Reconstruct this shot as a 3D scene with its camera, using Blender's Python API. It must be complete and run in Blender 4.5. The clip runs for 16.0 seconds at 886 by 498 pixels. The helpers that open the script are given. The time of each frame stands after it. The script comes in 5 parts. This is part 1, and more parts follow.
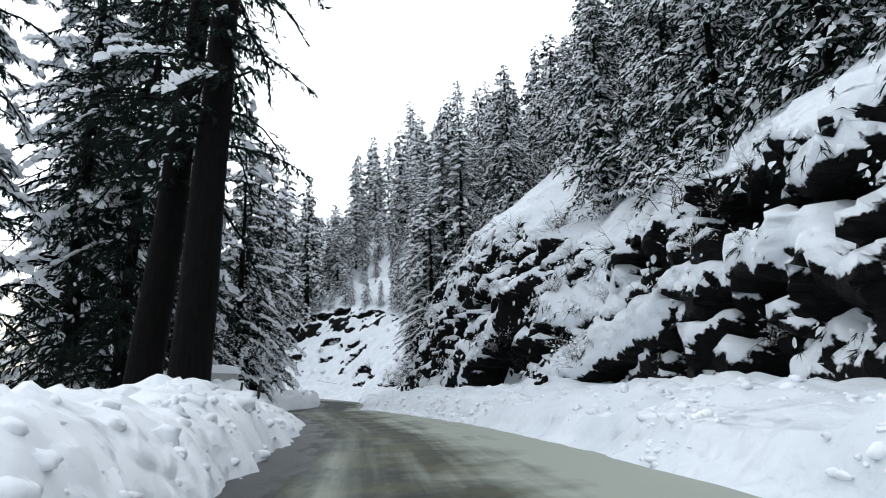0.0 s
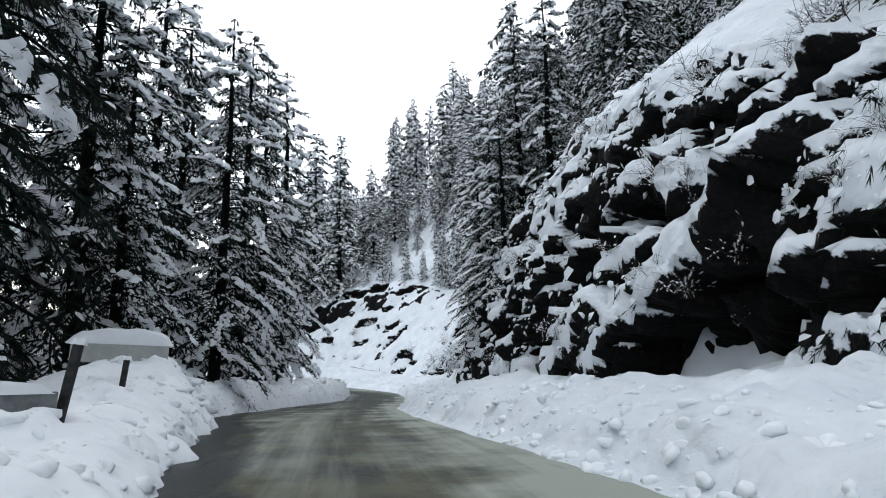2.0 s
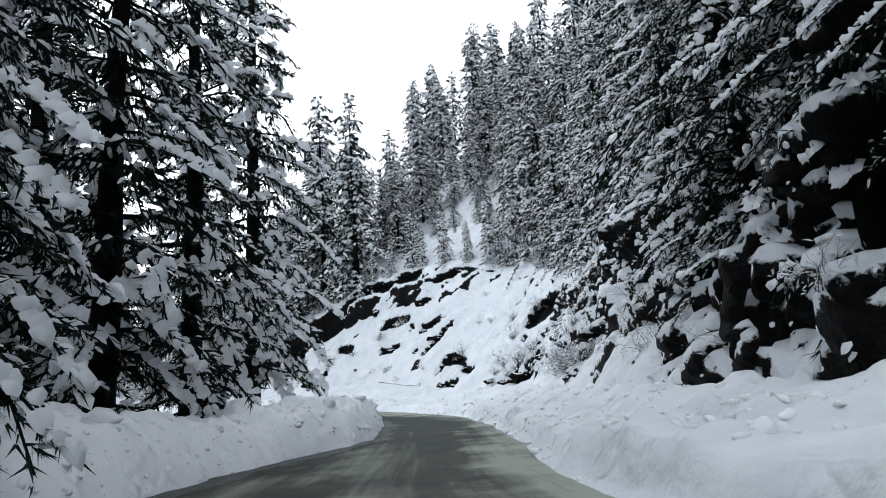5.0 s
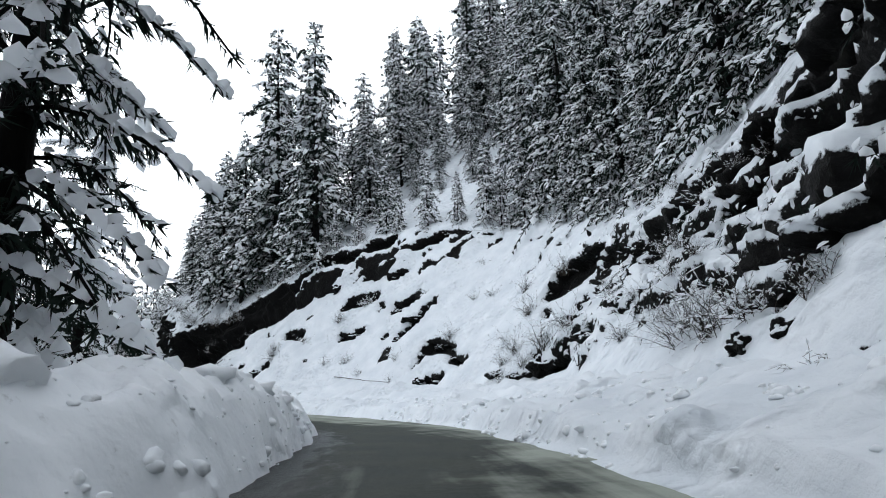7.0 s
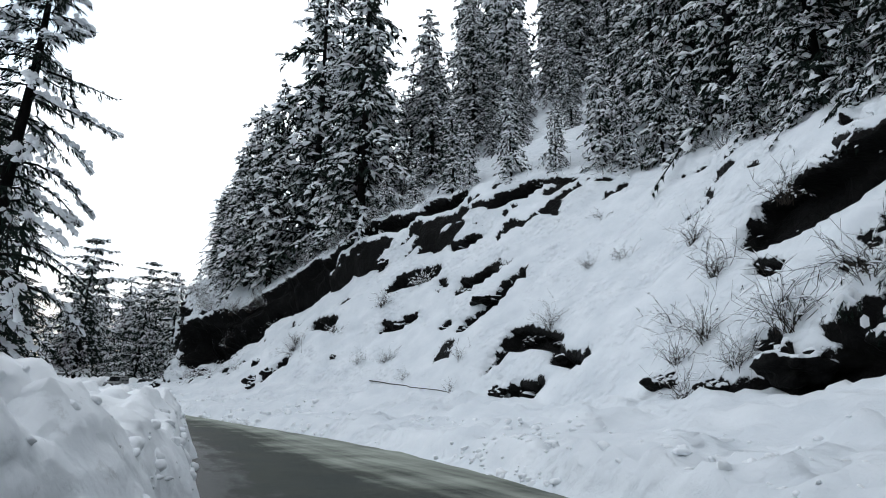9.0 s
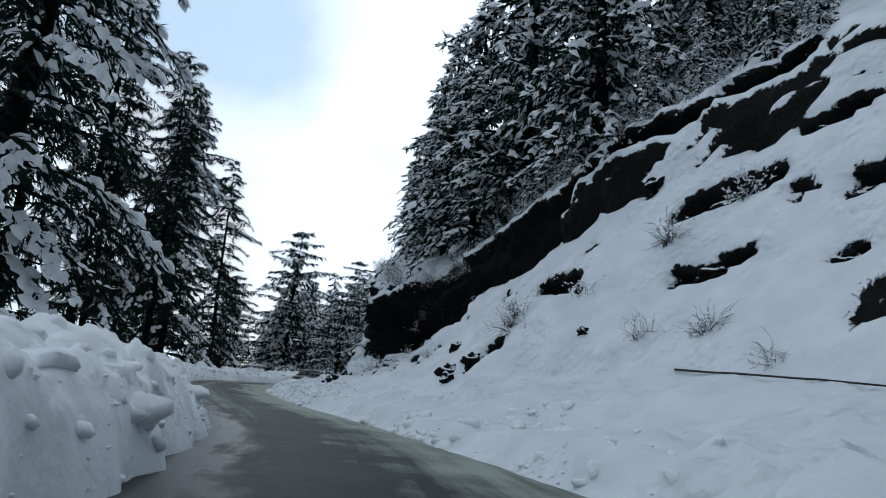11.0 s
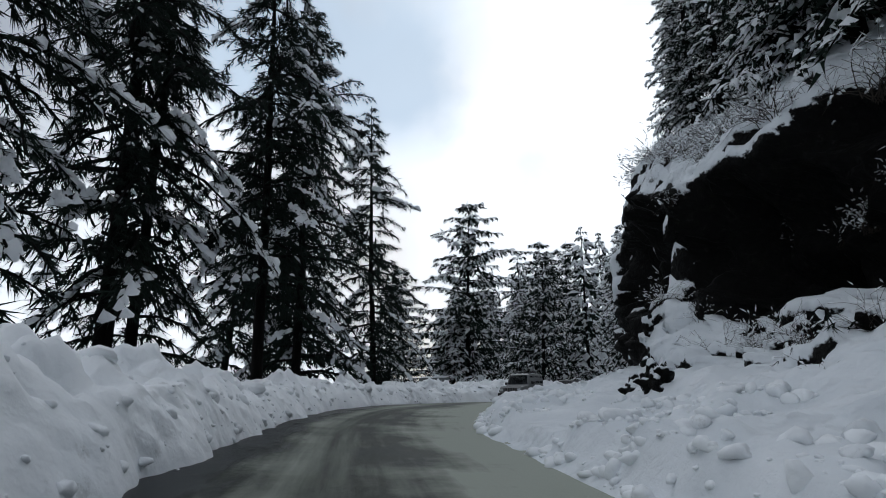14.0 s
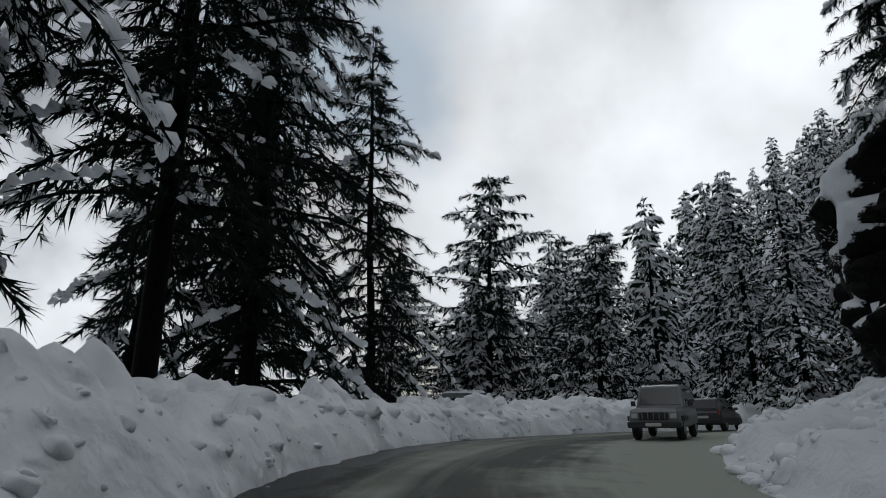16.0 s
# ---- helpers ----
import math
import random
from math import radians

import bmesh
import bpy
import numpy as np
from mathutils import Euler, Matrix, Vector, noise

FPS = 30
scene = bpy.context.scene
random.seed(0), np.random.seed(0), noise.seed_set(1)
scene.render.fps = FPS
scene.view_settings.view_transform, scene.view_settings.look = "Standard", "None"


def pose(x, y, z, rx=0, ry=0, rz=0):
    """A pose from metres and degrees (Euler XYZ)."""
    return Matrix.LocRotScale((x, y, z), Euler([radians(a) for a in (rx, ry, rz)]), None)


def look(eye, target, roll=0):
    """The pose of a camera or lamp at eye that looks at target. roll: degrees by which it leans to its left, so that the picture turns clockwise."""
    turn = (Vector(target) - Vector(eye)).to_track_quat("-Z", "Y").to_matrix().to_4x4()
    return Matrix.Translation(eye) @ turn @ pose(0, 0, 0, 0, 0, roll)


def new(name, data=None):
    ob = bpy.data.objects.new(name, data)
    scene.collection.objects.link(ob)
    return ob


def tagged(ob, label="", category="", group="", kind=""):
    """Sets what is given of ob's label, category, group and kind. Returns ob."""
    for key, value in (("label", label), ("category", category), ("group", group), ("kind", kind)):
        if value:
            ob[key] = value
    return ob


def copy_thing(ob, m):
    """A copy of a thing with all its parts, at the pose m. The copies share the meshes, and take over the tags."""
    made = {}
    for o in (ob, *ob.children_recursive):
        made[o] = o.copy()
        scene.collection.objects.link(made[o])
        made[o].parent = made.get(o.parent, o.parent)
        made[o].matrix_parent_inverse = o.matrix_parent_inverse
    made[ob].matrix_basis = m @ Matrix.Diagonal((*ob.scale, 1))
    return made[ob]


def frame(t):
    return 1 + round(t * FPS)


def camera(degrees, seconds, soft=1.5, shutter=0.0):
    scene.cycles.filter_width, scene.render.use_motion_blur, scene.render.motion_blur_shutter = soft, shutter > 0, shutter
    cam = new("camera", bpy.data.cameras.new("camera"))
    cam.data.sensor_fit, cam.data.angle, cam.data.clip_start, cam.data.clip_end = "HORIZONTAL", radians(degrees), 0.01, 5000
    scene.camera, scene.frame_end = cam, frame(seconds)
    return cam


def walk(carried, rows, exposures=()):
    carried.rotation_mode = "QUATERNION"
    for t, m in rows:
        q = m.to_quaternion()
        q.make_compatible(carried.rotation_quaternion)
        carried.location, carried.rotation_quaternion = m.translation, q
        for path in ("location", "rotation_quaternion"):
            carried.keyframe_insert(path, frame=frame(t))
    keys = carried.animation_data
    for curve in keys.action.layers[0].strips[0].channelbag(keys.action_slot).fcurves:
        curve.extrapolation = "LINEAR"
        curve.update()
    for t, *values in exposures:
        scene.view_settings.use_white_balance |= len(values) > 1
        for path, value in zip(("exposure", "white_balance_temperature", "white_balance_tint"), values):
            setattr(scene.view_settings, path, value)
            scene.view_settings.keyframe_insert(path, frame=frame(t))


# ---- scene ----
from mathutils.bvhtree import BVHTree
cam = camera(72.0, 16.0, soft=1.0)
METRES, EYE, TILT, LEAN, TURN = 165.0, 1.3, 13.0, 1.5, 0.0
ROWS = [
    (0.0, 0.0, 0.0, 0.0, -0.0, 0.0, 0.0),
    (0.5, -0.003, 0.0274, -0.0062, -0.49, -0.63, -1.21),
    (1.0, -0.0068, 0.0587, -0.0135, 1.47, -1.52, -0.89),
    (1.5, -0.0102, 0.0871, -0.02, 2.2, -0.85, 0.54),
    (2.0, -0.0153, 0.1198, -0.0275, 3.7, -1.01, 0.37),
    (2.5, -0.0211, 0.1467, -0.0339, 6.24, 0.53, 0.15),
    (3.0, -0.0283, 0.1784, -0.0413, 7.9, 0.09, 1.2),
    (3.5, -0.0356, 0.2053, -0.0474, 9.36, 0.59, 1.8),
    (4.0, -0.0434, 0.2359, -0.0547, 8.47, 0.64, 3.04),
    (6.5, -0.0702, 0.3817, -0.0937, 2.35, 0.79, 3.26),
    (7.0, -0.0738, 0.4138, -0.101, 2.94, 1.24, 2.05),
    (7.5, -0.0771, 0.4409, -0.1069, 2.82, 1.59, 0.65),
    (8.0, -0.0812, 0.4719, -0.114, 3.85, 3.05, 0.57),
    (8.5, -0.0853, 0.4999, -0.1196, 5.78, 2.53, 0.5),
    (9.0, -0.092, 0.5311, -0.1271, 8.76, 3.2, -0.09),
    (9.5, -0.1004, 0.5591, -0.1333, 13.12, 2.58, -0.28),
    (10.0, -0.1129, 0.5898, -0.1403, 18.33, 2.56, -0.52),
    (12.5, -0.205, 0.7137, -0.1651, 38.09, 7.1, 2.98),
    (13.0, -0.2301, 0.7381, -0.1689, 40.64, 6.46, 4.54),
    (13.5, -0.2528, 0.7574, -0.1719, 41.44, 5.46, 6.26),
    (14.0, -0.2794, 0.7799, -0.1756, 42.71, 6.24, 6.94),
    (14.5, -0.3024, 0.7984, -0.1787, 42.86, 6.26, 7.06),
    (15.0, -0.3289, 0.8192, -0.182, 42.19, 6.36, 6.06),
    (15.5, -0.3515, 0.837, -0.1842, 41.62, 7.44, 5.62),
    (16.0, -0.3764, 0.8572, -0.1869, 41.9, 7.79, 6.24),
]
BASE = pose(0, 0, EYE, TILT, LEAN, TURN)
EXPOSURE = [(0.0, -0.12, 6080, 9), (0.3, -0.25, 6050, 9), (0.6, -0.42, 6050, 9), (1.2, -0.3, 6050, 9), (2.0, -0.08, 6100, 9), (4.0, 0.0, 6120, 9), (6.5, -0.17, 6120, 9), (7.2, -0.22, 6120, 9), (8.0, -0.42, 6080, 9), (9.0, -0.42, 6060, 8), (9.5, -0.68, 5640, 6), (10.0, -0.98, 5480, 4), (12.5, -1.02, 5850, 8), (14.0, -1.12, 6000, 9), (16.0, -1.65, 6250, 9)]
POSES = [(t, BASE @ pose(METRES * x, METRES * y, METRES * z, 90 + pitch, roll, yaw)) for t, x, y, z, yaw, pitch, roll in ROWS]
walk(cam, POSES, EXPOSURE)

# ---- sky and light ----
world = bpy.data.worlds.new("winter_sky")
world.use_nodes = True
scene.world = world
wn, wl = world.node_tree.nodes, world.node_tree.links
wn.clear()
sky = wn.new("ShaderNodeTexSky")
sky.sky_type, sky.sun_disc = "NISHITA", False
sky.sun_elevation, sky.sun_rotation, sky.air_density, sky.dust_density = radians(29), radians(-41), 1.0, 2.0
sky_bg = wn.new("ShaderNodeBackground")
sky_bg.inputs[1].default_value = 0.08
wl.new(sky.outputs[0], sky_bg.inputs[0])
cloud_bg = wn.new("ShaderNodeBackground")
cloud_bg.inputs[0].default_value = (0.97, 0.985, 1.0, 1)
SUN_WAY = Vector((-0.58, 0.66, 0.48)).normalized()
coord = wn.new("ShaderNodeTexCoord")
cloud = wn.new("ShaderNodeTexNoise")
cloud.inputs["Scale"].default_value, cloud.inputs["Detail"].default_value = 1.7, 6
wl.new(coord.outputs["Generated"], cloud.inputs["Vector"])
glow = wn.new("ShaderNodeVectorMath")
glow.operation = "DOT_PRODUCT"
glow.inputs[1].default_value = SUN_WAY
wl.new(coord.outputs["Generated"], glow.inputs[0])
glow_range = wn.new("ShaderNodeMapRange")
glow_range.interpolation_type = "SMOOTHSTEP"
for i, v in enumerate((0.0, 0.98, 1.95, 2.95), 1):
    glow_range.inputs[i].default_value = v
wl.new(glow.outputs["Value"], glow_range.inputs[0])
billow = wn.new("ShaderNodeTexNoise")
billow.inputs["Scale"].default_value, billow.inputs["Detail"].default_value = 2.6, 7
wl.new(coord.outputs["Generated"], billow.inputs["Vector"])
billow_range = wn.new("ShaderNodeMapRange")
for i, v in enumerate((0.36, 0.60, 0.74, 1.08), 1):
    billow_range.inputs[i].default_value = v
wl.new(billow.outputs[0], billow_range.inputs[0])
billowed = wn.new("ShaderNodeMath")
billowed.operation = "MULTIPLY"
wl.new(glow_range.outputs[0], billowed.inputs[0])
wl.new(billow_range.outputs[0], billowed.inputs[1])
wl.new(billowed.outputs[0], cloud_bg.inputs[1])
cloud_ramp = wn.new("ShaderNodeMapRange")
cloud_ramp.inputs[1].default_value, cloud_ramp.inputs[2].default_value = 0.40, 0.52
cloud_ramp.inputs[3].default_value, cloud_ramp.inputs[4].default_value = 0.3, 1.0
wl.new(cloud.outputs[0], cloud_ramp.inputs[0])
sky_mix = wn.new("ShaderNodeMixShader")
wl.new(cloud_ramp.outputs[0], sky_mix.inputs[0])
wl.new(sky_bg.outputs[0], sky_mix.inputs[1])
wl.new(cloud_bg.outputs[0], sky_mix.inputs[2])
# a thin blue gap between the clouds beside the veiled sun
thin_bg = wn.new("ShaderNodeBackground")
thin_bg.inputs[0].default_value, thin_bg.inputs[1].default_value = (0.74, 0.87, 1.0, 1), 1.65
gap_way = wn.new("ShaderNodeVectorMath")
gap_way.operation = "DOT_PRODUCT"
gap_way.inputs[1].default_value = Vector((-0.665, 0.50, 0.57)).normalized()
wl.new(coord.outputs["Generated"], gap_way.inputs[0])
gap_edge = wn.new("ShaderNodeMath")
gap_edge.operation = "MULTIPLY_ADD"
gap_edge.inputs[1].default_value = 0.09
wl.new(billow.outputs[0], gap_edge.inputs[0])
wl.new(gap_way.outputs["Value"], gap_edge.inputs[2])
gap = wn.new("ShaderNodeMapRange")
gap.interpolation_type = "SMOOTHSTEP"
for i, v in enumerate((1.012, 1.04, 0.0, 0.9), 1):
    gap.inputs[i].default_value = v
wl.new(gap_edge.outputs[0], gap.inputs[0])
open_sky = wn.new("ShaderNodeMixShader")
wl.new(gap.outputs[0], open_sky.inputs[0])
wl.new(sky_mix.outputs[0], open_sky.inputs[1])
wl.new(thin_bg.outputs[0], open_sky.inputs[2])
wout = wn.new("ShaderNodeOutputWorld")
wl.new(open_sky.outputs[0], wout.inputs[0])

sun = new("sun", bpy.data.lights.new("sun", "SUN"))
sun.data.energy, sun.data.angle, sun.data.color = 0.5, radians(40), (1.0, 0.97, 0.93)
sun.matrix_world = look(SUN_WAY * 60, (0, 0, 0))


# ---- materials ----
def material(name):
    m = bpy.data.materials.new(name)
    m.use_nodes = True
    n, l = m.node_tree.nodes, m.node_tree.links
    return m, n, l, n["Principled BSDF"]


def noise_node(n, l, vector, scale, detail=5.0, rough=0.55):
    t = n.new("ShaderNodeTexNoise")
    t.inputs["Scale"].default_value, t.inputs["Detail"].default_value, t.inputs["Roughness"].default_value = scale, detail, rough
    if vector is not None:
        l.new(vector, t.inputs["Vector"])
    return t.outputs[0]


def ramp(n, l, value, stops):
    r = n.new("ShaderNodeValToRGB")
    e = r.color_ramp.elements
    while len(e) < len(stops):
        e.new(0.5)
    for k, (p, c) in zip(e, stops):
        k.position, k.color = p, (*c, 1)
    l.new(value, r.inputs[0])
    return r.outputs[0]


def maths(n, l, op, a, b=None):
    m = n.new("ShaderNodeMath")
    m.operation = op
    for i, v in enumerate((a, b)):
        if v is None:
            continue
        if isinstance(v, (int, float)):
            m.inputs[i].default_value = v
        else:
            l.new(v, m.inputs[i])
    return m.outputs[0]


def remap(n, l, value, a, b, c=0.0, d=1.0):
    r = n.new("ShaderNodeMapRange")
    for i, v in enumerate((a, b, c, d), 1):
        r.inputs[i].default_value = v
    l.new(value, r.inputs[0])
    return r.outputs[0]


def mixed(n, l, fac, a, b):
    m = n.new("ShaderNodeMix")
    m.data_type = "RGBA"
    for sock, v in ((m.inputs[0], fac), (m.inputs[6], a), (m.inputs[7], b)):
        if isinstance(v, tuple):
            sock.default_value = (*v, 1)
        elif isinstance(v, (int, float)):
            sock.default_value = v
        else:
            l.new(v, sock)
    return m.outputs[2]


def bump(n, l, bsdf, height, strength, distance):
    b = n.new("ShaderNodeBump")
    b.inputs["Strength"].default_value, b.inputs["Distance"].default_value = strength, distance
    l.new(height, b.inputs["Height"])
    l.new(b.outputs[0], bsdf.inputs["Normal"])


def place_of(n):
    return n.new("ShaderNodeNewGeometry").outputs["Position"]


def clod_relief(n, l, p, amount=0.9):
    """Rounded little heaps, here and there."""
    v = n.new("ShaderNodeTexVoronoi")
    v.feature = "SMOOTH_F1"
    v.inputs["Scale"].default_value, v.inputs["Smoothness"].default_value = 2.2, 0.6
    warp = n.new("ShaderNodeVectorMath")
    warp.operation = "MULTIPLY_ADD"
    jig = n.new("ShaderNodeTexNoise")
    jig.inputs["Scale"].default_value, jig.inputs["Detail"].default_value = 2.0, 2
    l.new(p, jig.inputs["Vector"])
    l.new(jig.outputs["Color"], warp.inputs[0])
    warp.inputs[1].default_value = (0.35, 0.35, 0.35)
    l.new(p, warp.inputs[2])
    l.new(warp.outputs[0], v.inputs["Vector"])
    where = remap(n, l, noise_node(n, l, p, 0.35, 3), 0.46, 0.6, 0.0, amount)
    return maths(n, l, "MULTIPLY", remap(n, l, v.outputs["Distance"], 0.0, 0.7, 1.0, 0.0), where)


def snow_material(name, dirt, low=(0.62, 0.66, 0.70), high=(0.75, 0.78, 0.81)):
    m, n, l, b = material(name)
    p = place_of(n)
    big, small = noise_node(n, l, p, 0.5), noise_node(n, l, p, 6.0, 6)
    base = ramp(n, l, big, [(0.3, low), (0.7, high)])
    speck = remap(n, l, noise_node(n, l, p, 2.2, 5, 0.75), 0.60, 0.70, 0.0, dirt)
    l.new(mixed(n, l, speck, base, (0.28, 0.28, 0.27)), b.inputs["Base Color"])
    b.inputs["Roughness"].default_value = 0.75
    b.inputs["Specular IOR Level"].default_value = 0.25
    h = maths(n, l, "ADD", maths(n, l, "MULTIPLY", big, 1.2), maths(n, l, "MULTIPLY", small, 0.12))
    if dirt > 0.2:
        h = maths(n, l, "ADD", h, clod_relief(n, l, p, 1.0))
    bump(n, l, b, h, 0.6, 0.25)
    return m


def rock_snow_material(name):
    """Near-black rock under a cover of snow that the mesh carries as an attribute."""
    m, n, l, b = material(name)
    p = place_of(n)
    lying = n.new("ShaderNodeAttribute")
    lying.attribute_name = "snow"
    grain, wide = noise_node(n, l, p, 4.5, 8, 0.65), noise_node(n, l, p, 1.2, 6, 0.6)
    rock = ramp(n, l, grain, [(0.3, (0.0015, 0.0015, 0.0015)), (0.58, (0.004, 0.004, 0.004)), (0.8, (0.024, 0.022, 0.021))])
    moss = remap(n, l, noise_node(n, l, p, 1.6, 5), 0.58, 0.72, 0.0, 0.14)
    rock = mixed(n, l, moss, rock, (0.03, 0.034, 0.018))
    snow = ramp(n, l, noise_node(n, l, p, 0.6), [(0.3, (0.62, 0.66, 0.70)), (0.7, (0.75, 0.78, 0.81))])
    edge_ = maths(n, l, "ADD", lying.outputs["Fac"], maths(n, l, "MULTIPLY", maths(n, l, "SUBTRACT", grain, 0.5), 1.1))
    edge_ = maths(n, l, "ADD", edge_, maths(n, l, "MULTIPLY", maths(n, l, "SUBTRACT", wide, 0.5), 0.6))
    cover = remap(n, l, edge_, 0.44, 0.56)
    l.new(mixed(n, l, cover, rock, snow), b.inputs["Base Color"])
    l.new(remap(n, l, cover, 0, 1, 0.6, 0.8), b.inputs["Roughness"])
    b.inputs["Specular IOR Level"].default_value = 0.08
    heap = clod_relief(n, l, p)
    cover_h = maths(n, l, "MULTIPLY", cover, maths(n, l, "ADD", 0.6, heap))
    h = maths(n, l, "ADD", maths(n, l, "MULTIPLY", grain, remap_value(n, l, cover)), cover_h)
    bump(n, l, b, h, 0.8, 0.25)
    return m


def remap_value(n, l, cover):
    return remap(n, l, cover, 0, 1, 1.0, 0.25)


def plain_material(name, stops, scale, rough, relief=0.3, distance=0.02, stretch=None, metal=0.0):
    m, n, l, b = material(name)
    p = n.new("ShaderNodeTexCoord").outputs["Object"]
    if stretch:
        mp = n.new("ShaderNodeMapping")
        mp.inputs["Scale"].default_value = stretch
        l.new(p, mp.inputs["Vector"])
        p = mp.outputs[0]
    t = noise_node(n, l, p, scale, 6, 0.6)
    l.new(ramp(n, l, t, stops), b.inputs["Base Color"])
    b.inputs["Roughness"].default_value, b.inputs["Metallic"].default_value = rough, metal
    b.inputs["Specular IOR Level"].default_value = 0.08
    bump(n, l, b, t, relief, distance)
    return m


def road_material():
    """Wet asphalt under packed slush, combed along the way by tyres; wet and painted shade darken the edge under the
    bank.
    """
    m, n, l, b = material("wet_slushy_asphalt")
    uv = n.new("ShaderNodeUVMap").outputs[0]
    mp = n.new("ShaderNodeMapping")
    mp.inputs["Scale"].default_value = (1.0, 0.045, 1.0)
    l.new(uv, mp.inputs["Vector"])
    streak, patch = noise_node(n, l, mp.outputs[0], 1.5, 5, 0.6), noise_node(n, l, uv, 0.3, 5, 0.6)
    fine = noise_node(n, l, uv, 7.0, 7, 0.7)
    asphalt = ramp(n, l, fine, [(0.3, (0.010, 0.0135, 0.0115)), (0.7, (0.036, 0.046, 0.039))])
    xyz = n.new("ShaderNodeSeparateXYZ")
    l.new(uv, xyz.inputs[0])
    rim = n.new("ShaderNodeAttribute")
    rim.attribute_name = "from_edge"
    across = maths(n, l, "ADD", xyz.outputs[0], maths(n, l, "MULTIPLY", maths(n, l, "SUBTRACT", patch, 0.5), 3.0))
    lane = n.new("ShaderNodeValToRGB")
    bands = [(0.0, 0.25), (0.16, 0.42), (0.34, 0.36), (0.46, 0.16), (0.58, 0.20), (0.70, 0.46), (0.80, 0.62), (1.0, 0.8)]
    while len(lane.color_ramp.elements) < len(bands):
        lane.color_ramp.elements.new(0.5)
    for k, (at, v) in zip(lane.color_ramp.elements, bands):
        k.position, k.color = at, (v, v, v, 1)
    l.new(remap(n, l, across, -3.2, 4.2), lane.inputs[0])
    side = maths(n, l, "SUBTRACT", lane.outputs[0], 0.43)
    wet = maths(n, l, "ADD", maths(n, l, "ADD", maths(n, l, "MULTIPLY", streak, 0.9), maths(n, l, "MULTIPLY", patch, 0.8)), maths(n, l, "SUBTRACT", side, 0.16))
    bare = maths(n, l, "MULTIPLY", remap(n, l, xyz.outputs[1], 62, 88, 0.0, -0.3), remap(n, l, xyz.outputs[1], 122, 150, 1.0, 0.0))
    wet = maths(n, l, "ADD", wet, bare)
    # slush thinned along the left edge, to darken it
    dark = remap(n, l, maths(n, l, "ADD", rim.outputs["Fac"], maths(n, l, "MULTIPLY", fine, 0.5)), 0.45, 1.5, -0.6, 0.0)
    slush = remap(n, l, maths(n, l, "ADD", wet, dark), 0.42, 0.85, 0.0, 0.9)
    grit = maths(n, l, "MULTIPLY", remap(n, l, noise_node(n, l, uv, 0.55, 5, 0.6), 0.40, 0.62), remap(n, l, xyz.outputs[1], 48, 78, 0.6, 0.12))
    ground = mixed(n, l, grit, asphalt, (0.115, 0.112, 0.058))
    # near-black strip: wet and the shade under the overhung bank, put into the colour
    wet_shade_map = n.new("ShaderNodeMapping")
    wet_shade_map.inputs["Scale"].default_value = (1.0, 0.3, 1.0)
    l.new(uv, wet_shade_map.inputs["Vector"])
    ragged = maths(n, l, "MULTIPLY", maths(n, l, "SUBTRACT", noise_node(n, l, wet_shade_map.outputs[0], 1.4, 5, 0.65), 0.5), 3.2)
    wet_shade = remap(n, l, maths(n, l, "ADD", rim.outputs["Fac"], ragged), 0.55, 1.15, 1.0, 0.0)
    surface_colour = mixed(n, l, slush, ground, (0.35, 0.375, 0.325))
    l.new(mixed(n, l, wet_shade, surface_colour, (0.007, 0.010, 0.0105)), b.inputs["Base Color"])
    l.new(mixed(n, l, wet_shade, remap(n, l, slush, 0, 1, 0.62, 0.85), (0.35, 0.35, 0.35)), b.inputs["Roughness"])
    b.inputs["Specular IOR Level"].default_value = 0.12
    bump(n, l, b, maths(n, l, "ADD", fine, maths(n, l, "MULTIPLY", slush, 1.5)), 0.6, 0.04)
    return m


SNOW = snow_material("fresh_snow", 0.10)
PLOUGHED = snow_material("ploughed_snow", 0.36, (0.76, 0.79, 0.82), (0.86, 0.88, 0.9))
ROCK = rock_snow_material("snow_covered_rock")
ROAD = road_material()
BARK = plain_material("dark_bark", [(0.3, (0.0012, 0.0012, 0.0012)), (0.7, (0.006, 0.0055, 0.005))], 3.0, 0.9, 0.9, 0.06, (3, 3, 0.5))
NEEDLES = plain_material("dark_needles", [(0.3, (0.005, 0.009, 0.008)), (0.7, (0.016, 0.026, 0.019))], 1.2, 0.75, 0.0)
TWIG = plain_material("bare_twig_bark", [(0.3, (0.022, 0.019, 0.017)), (0.7, (0.065, 0.055, 0.046))], 8.0, 0.85)
LOAD = plain_material("snow_load", [(0.3, (0.82, 0.85, 0.88)), (0.7, (0.88, 0.9, 0.92))], 3.0, 0.8, 0.5, 0.06)
ln, ll = LOAD.node_tree.nodes, LOAD.node_tree.links
thin, both = ln.new("ShaderNodeBsdfTranslucent"), ln.new("ShaderNodeMixShader")
thin.inputs["Color"].default_value = (0.84, 0.87, 0.9, 1)
both.inputs[0].default_value = 0.35
solid = next(k for k in ln if k.type == "BSDF_PRINCIPLED")
ll.new(solid.outputs[0], both.inputs[1])
ll.new(thin.outputs[0], both.inputs[2])
ll.new(both.outputs[0], next(k for k in ln if k.type == "OUTPUT_MATERIAL").inputs[0])

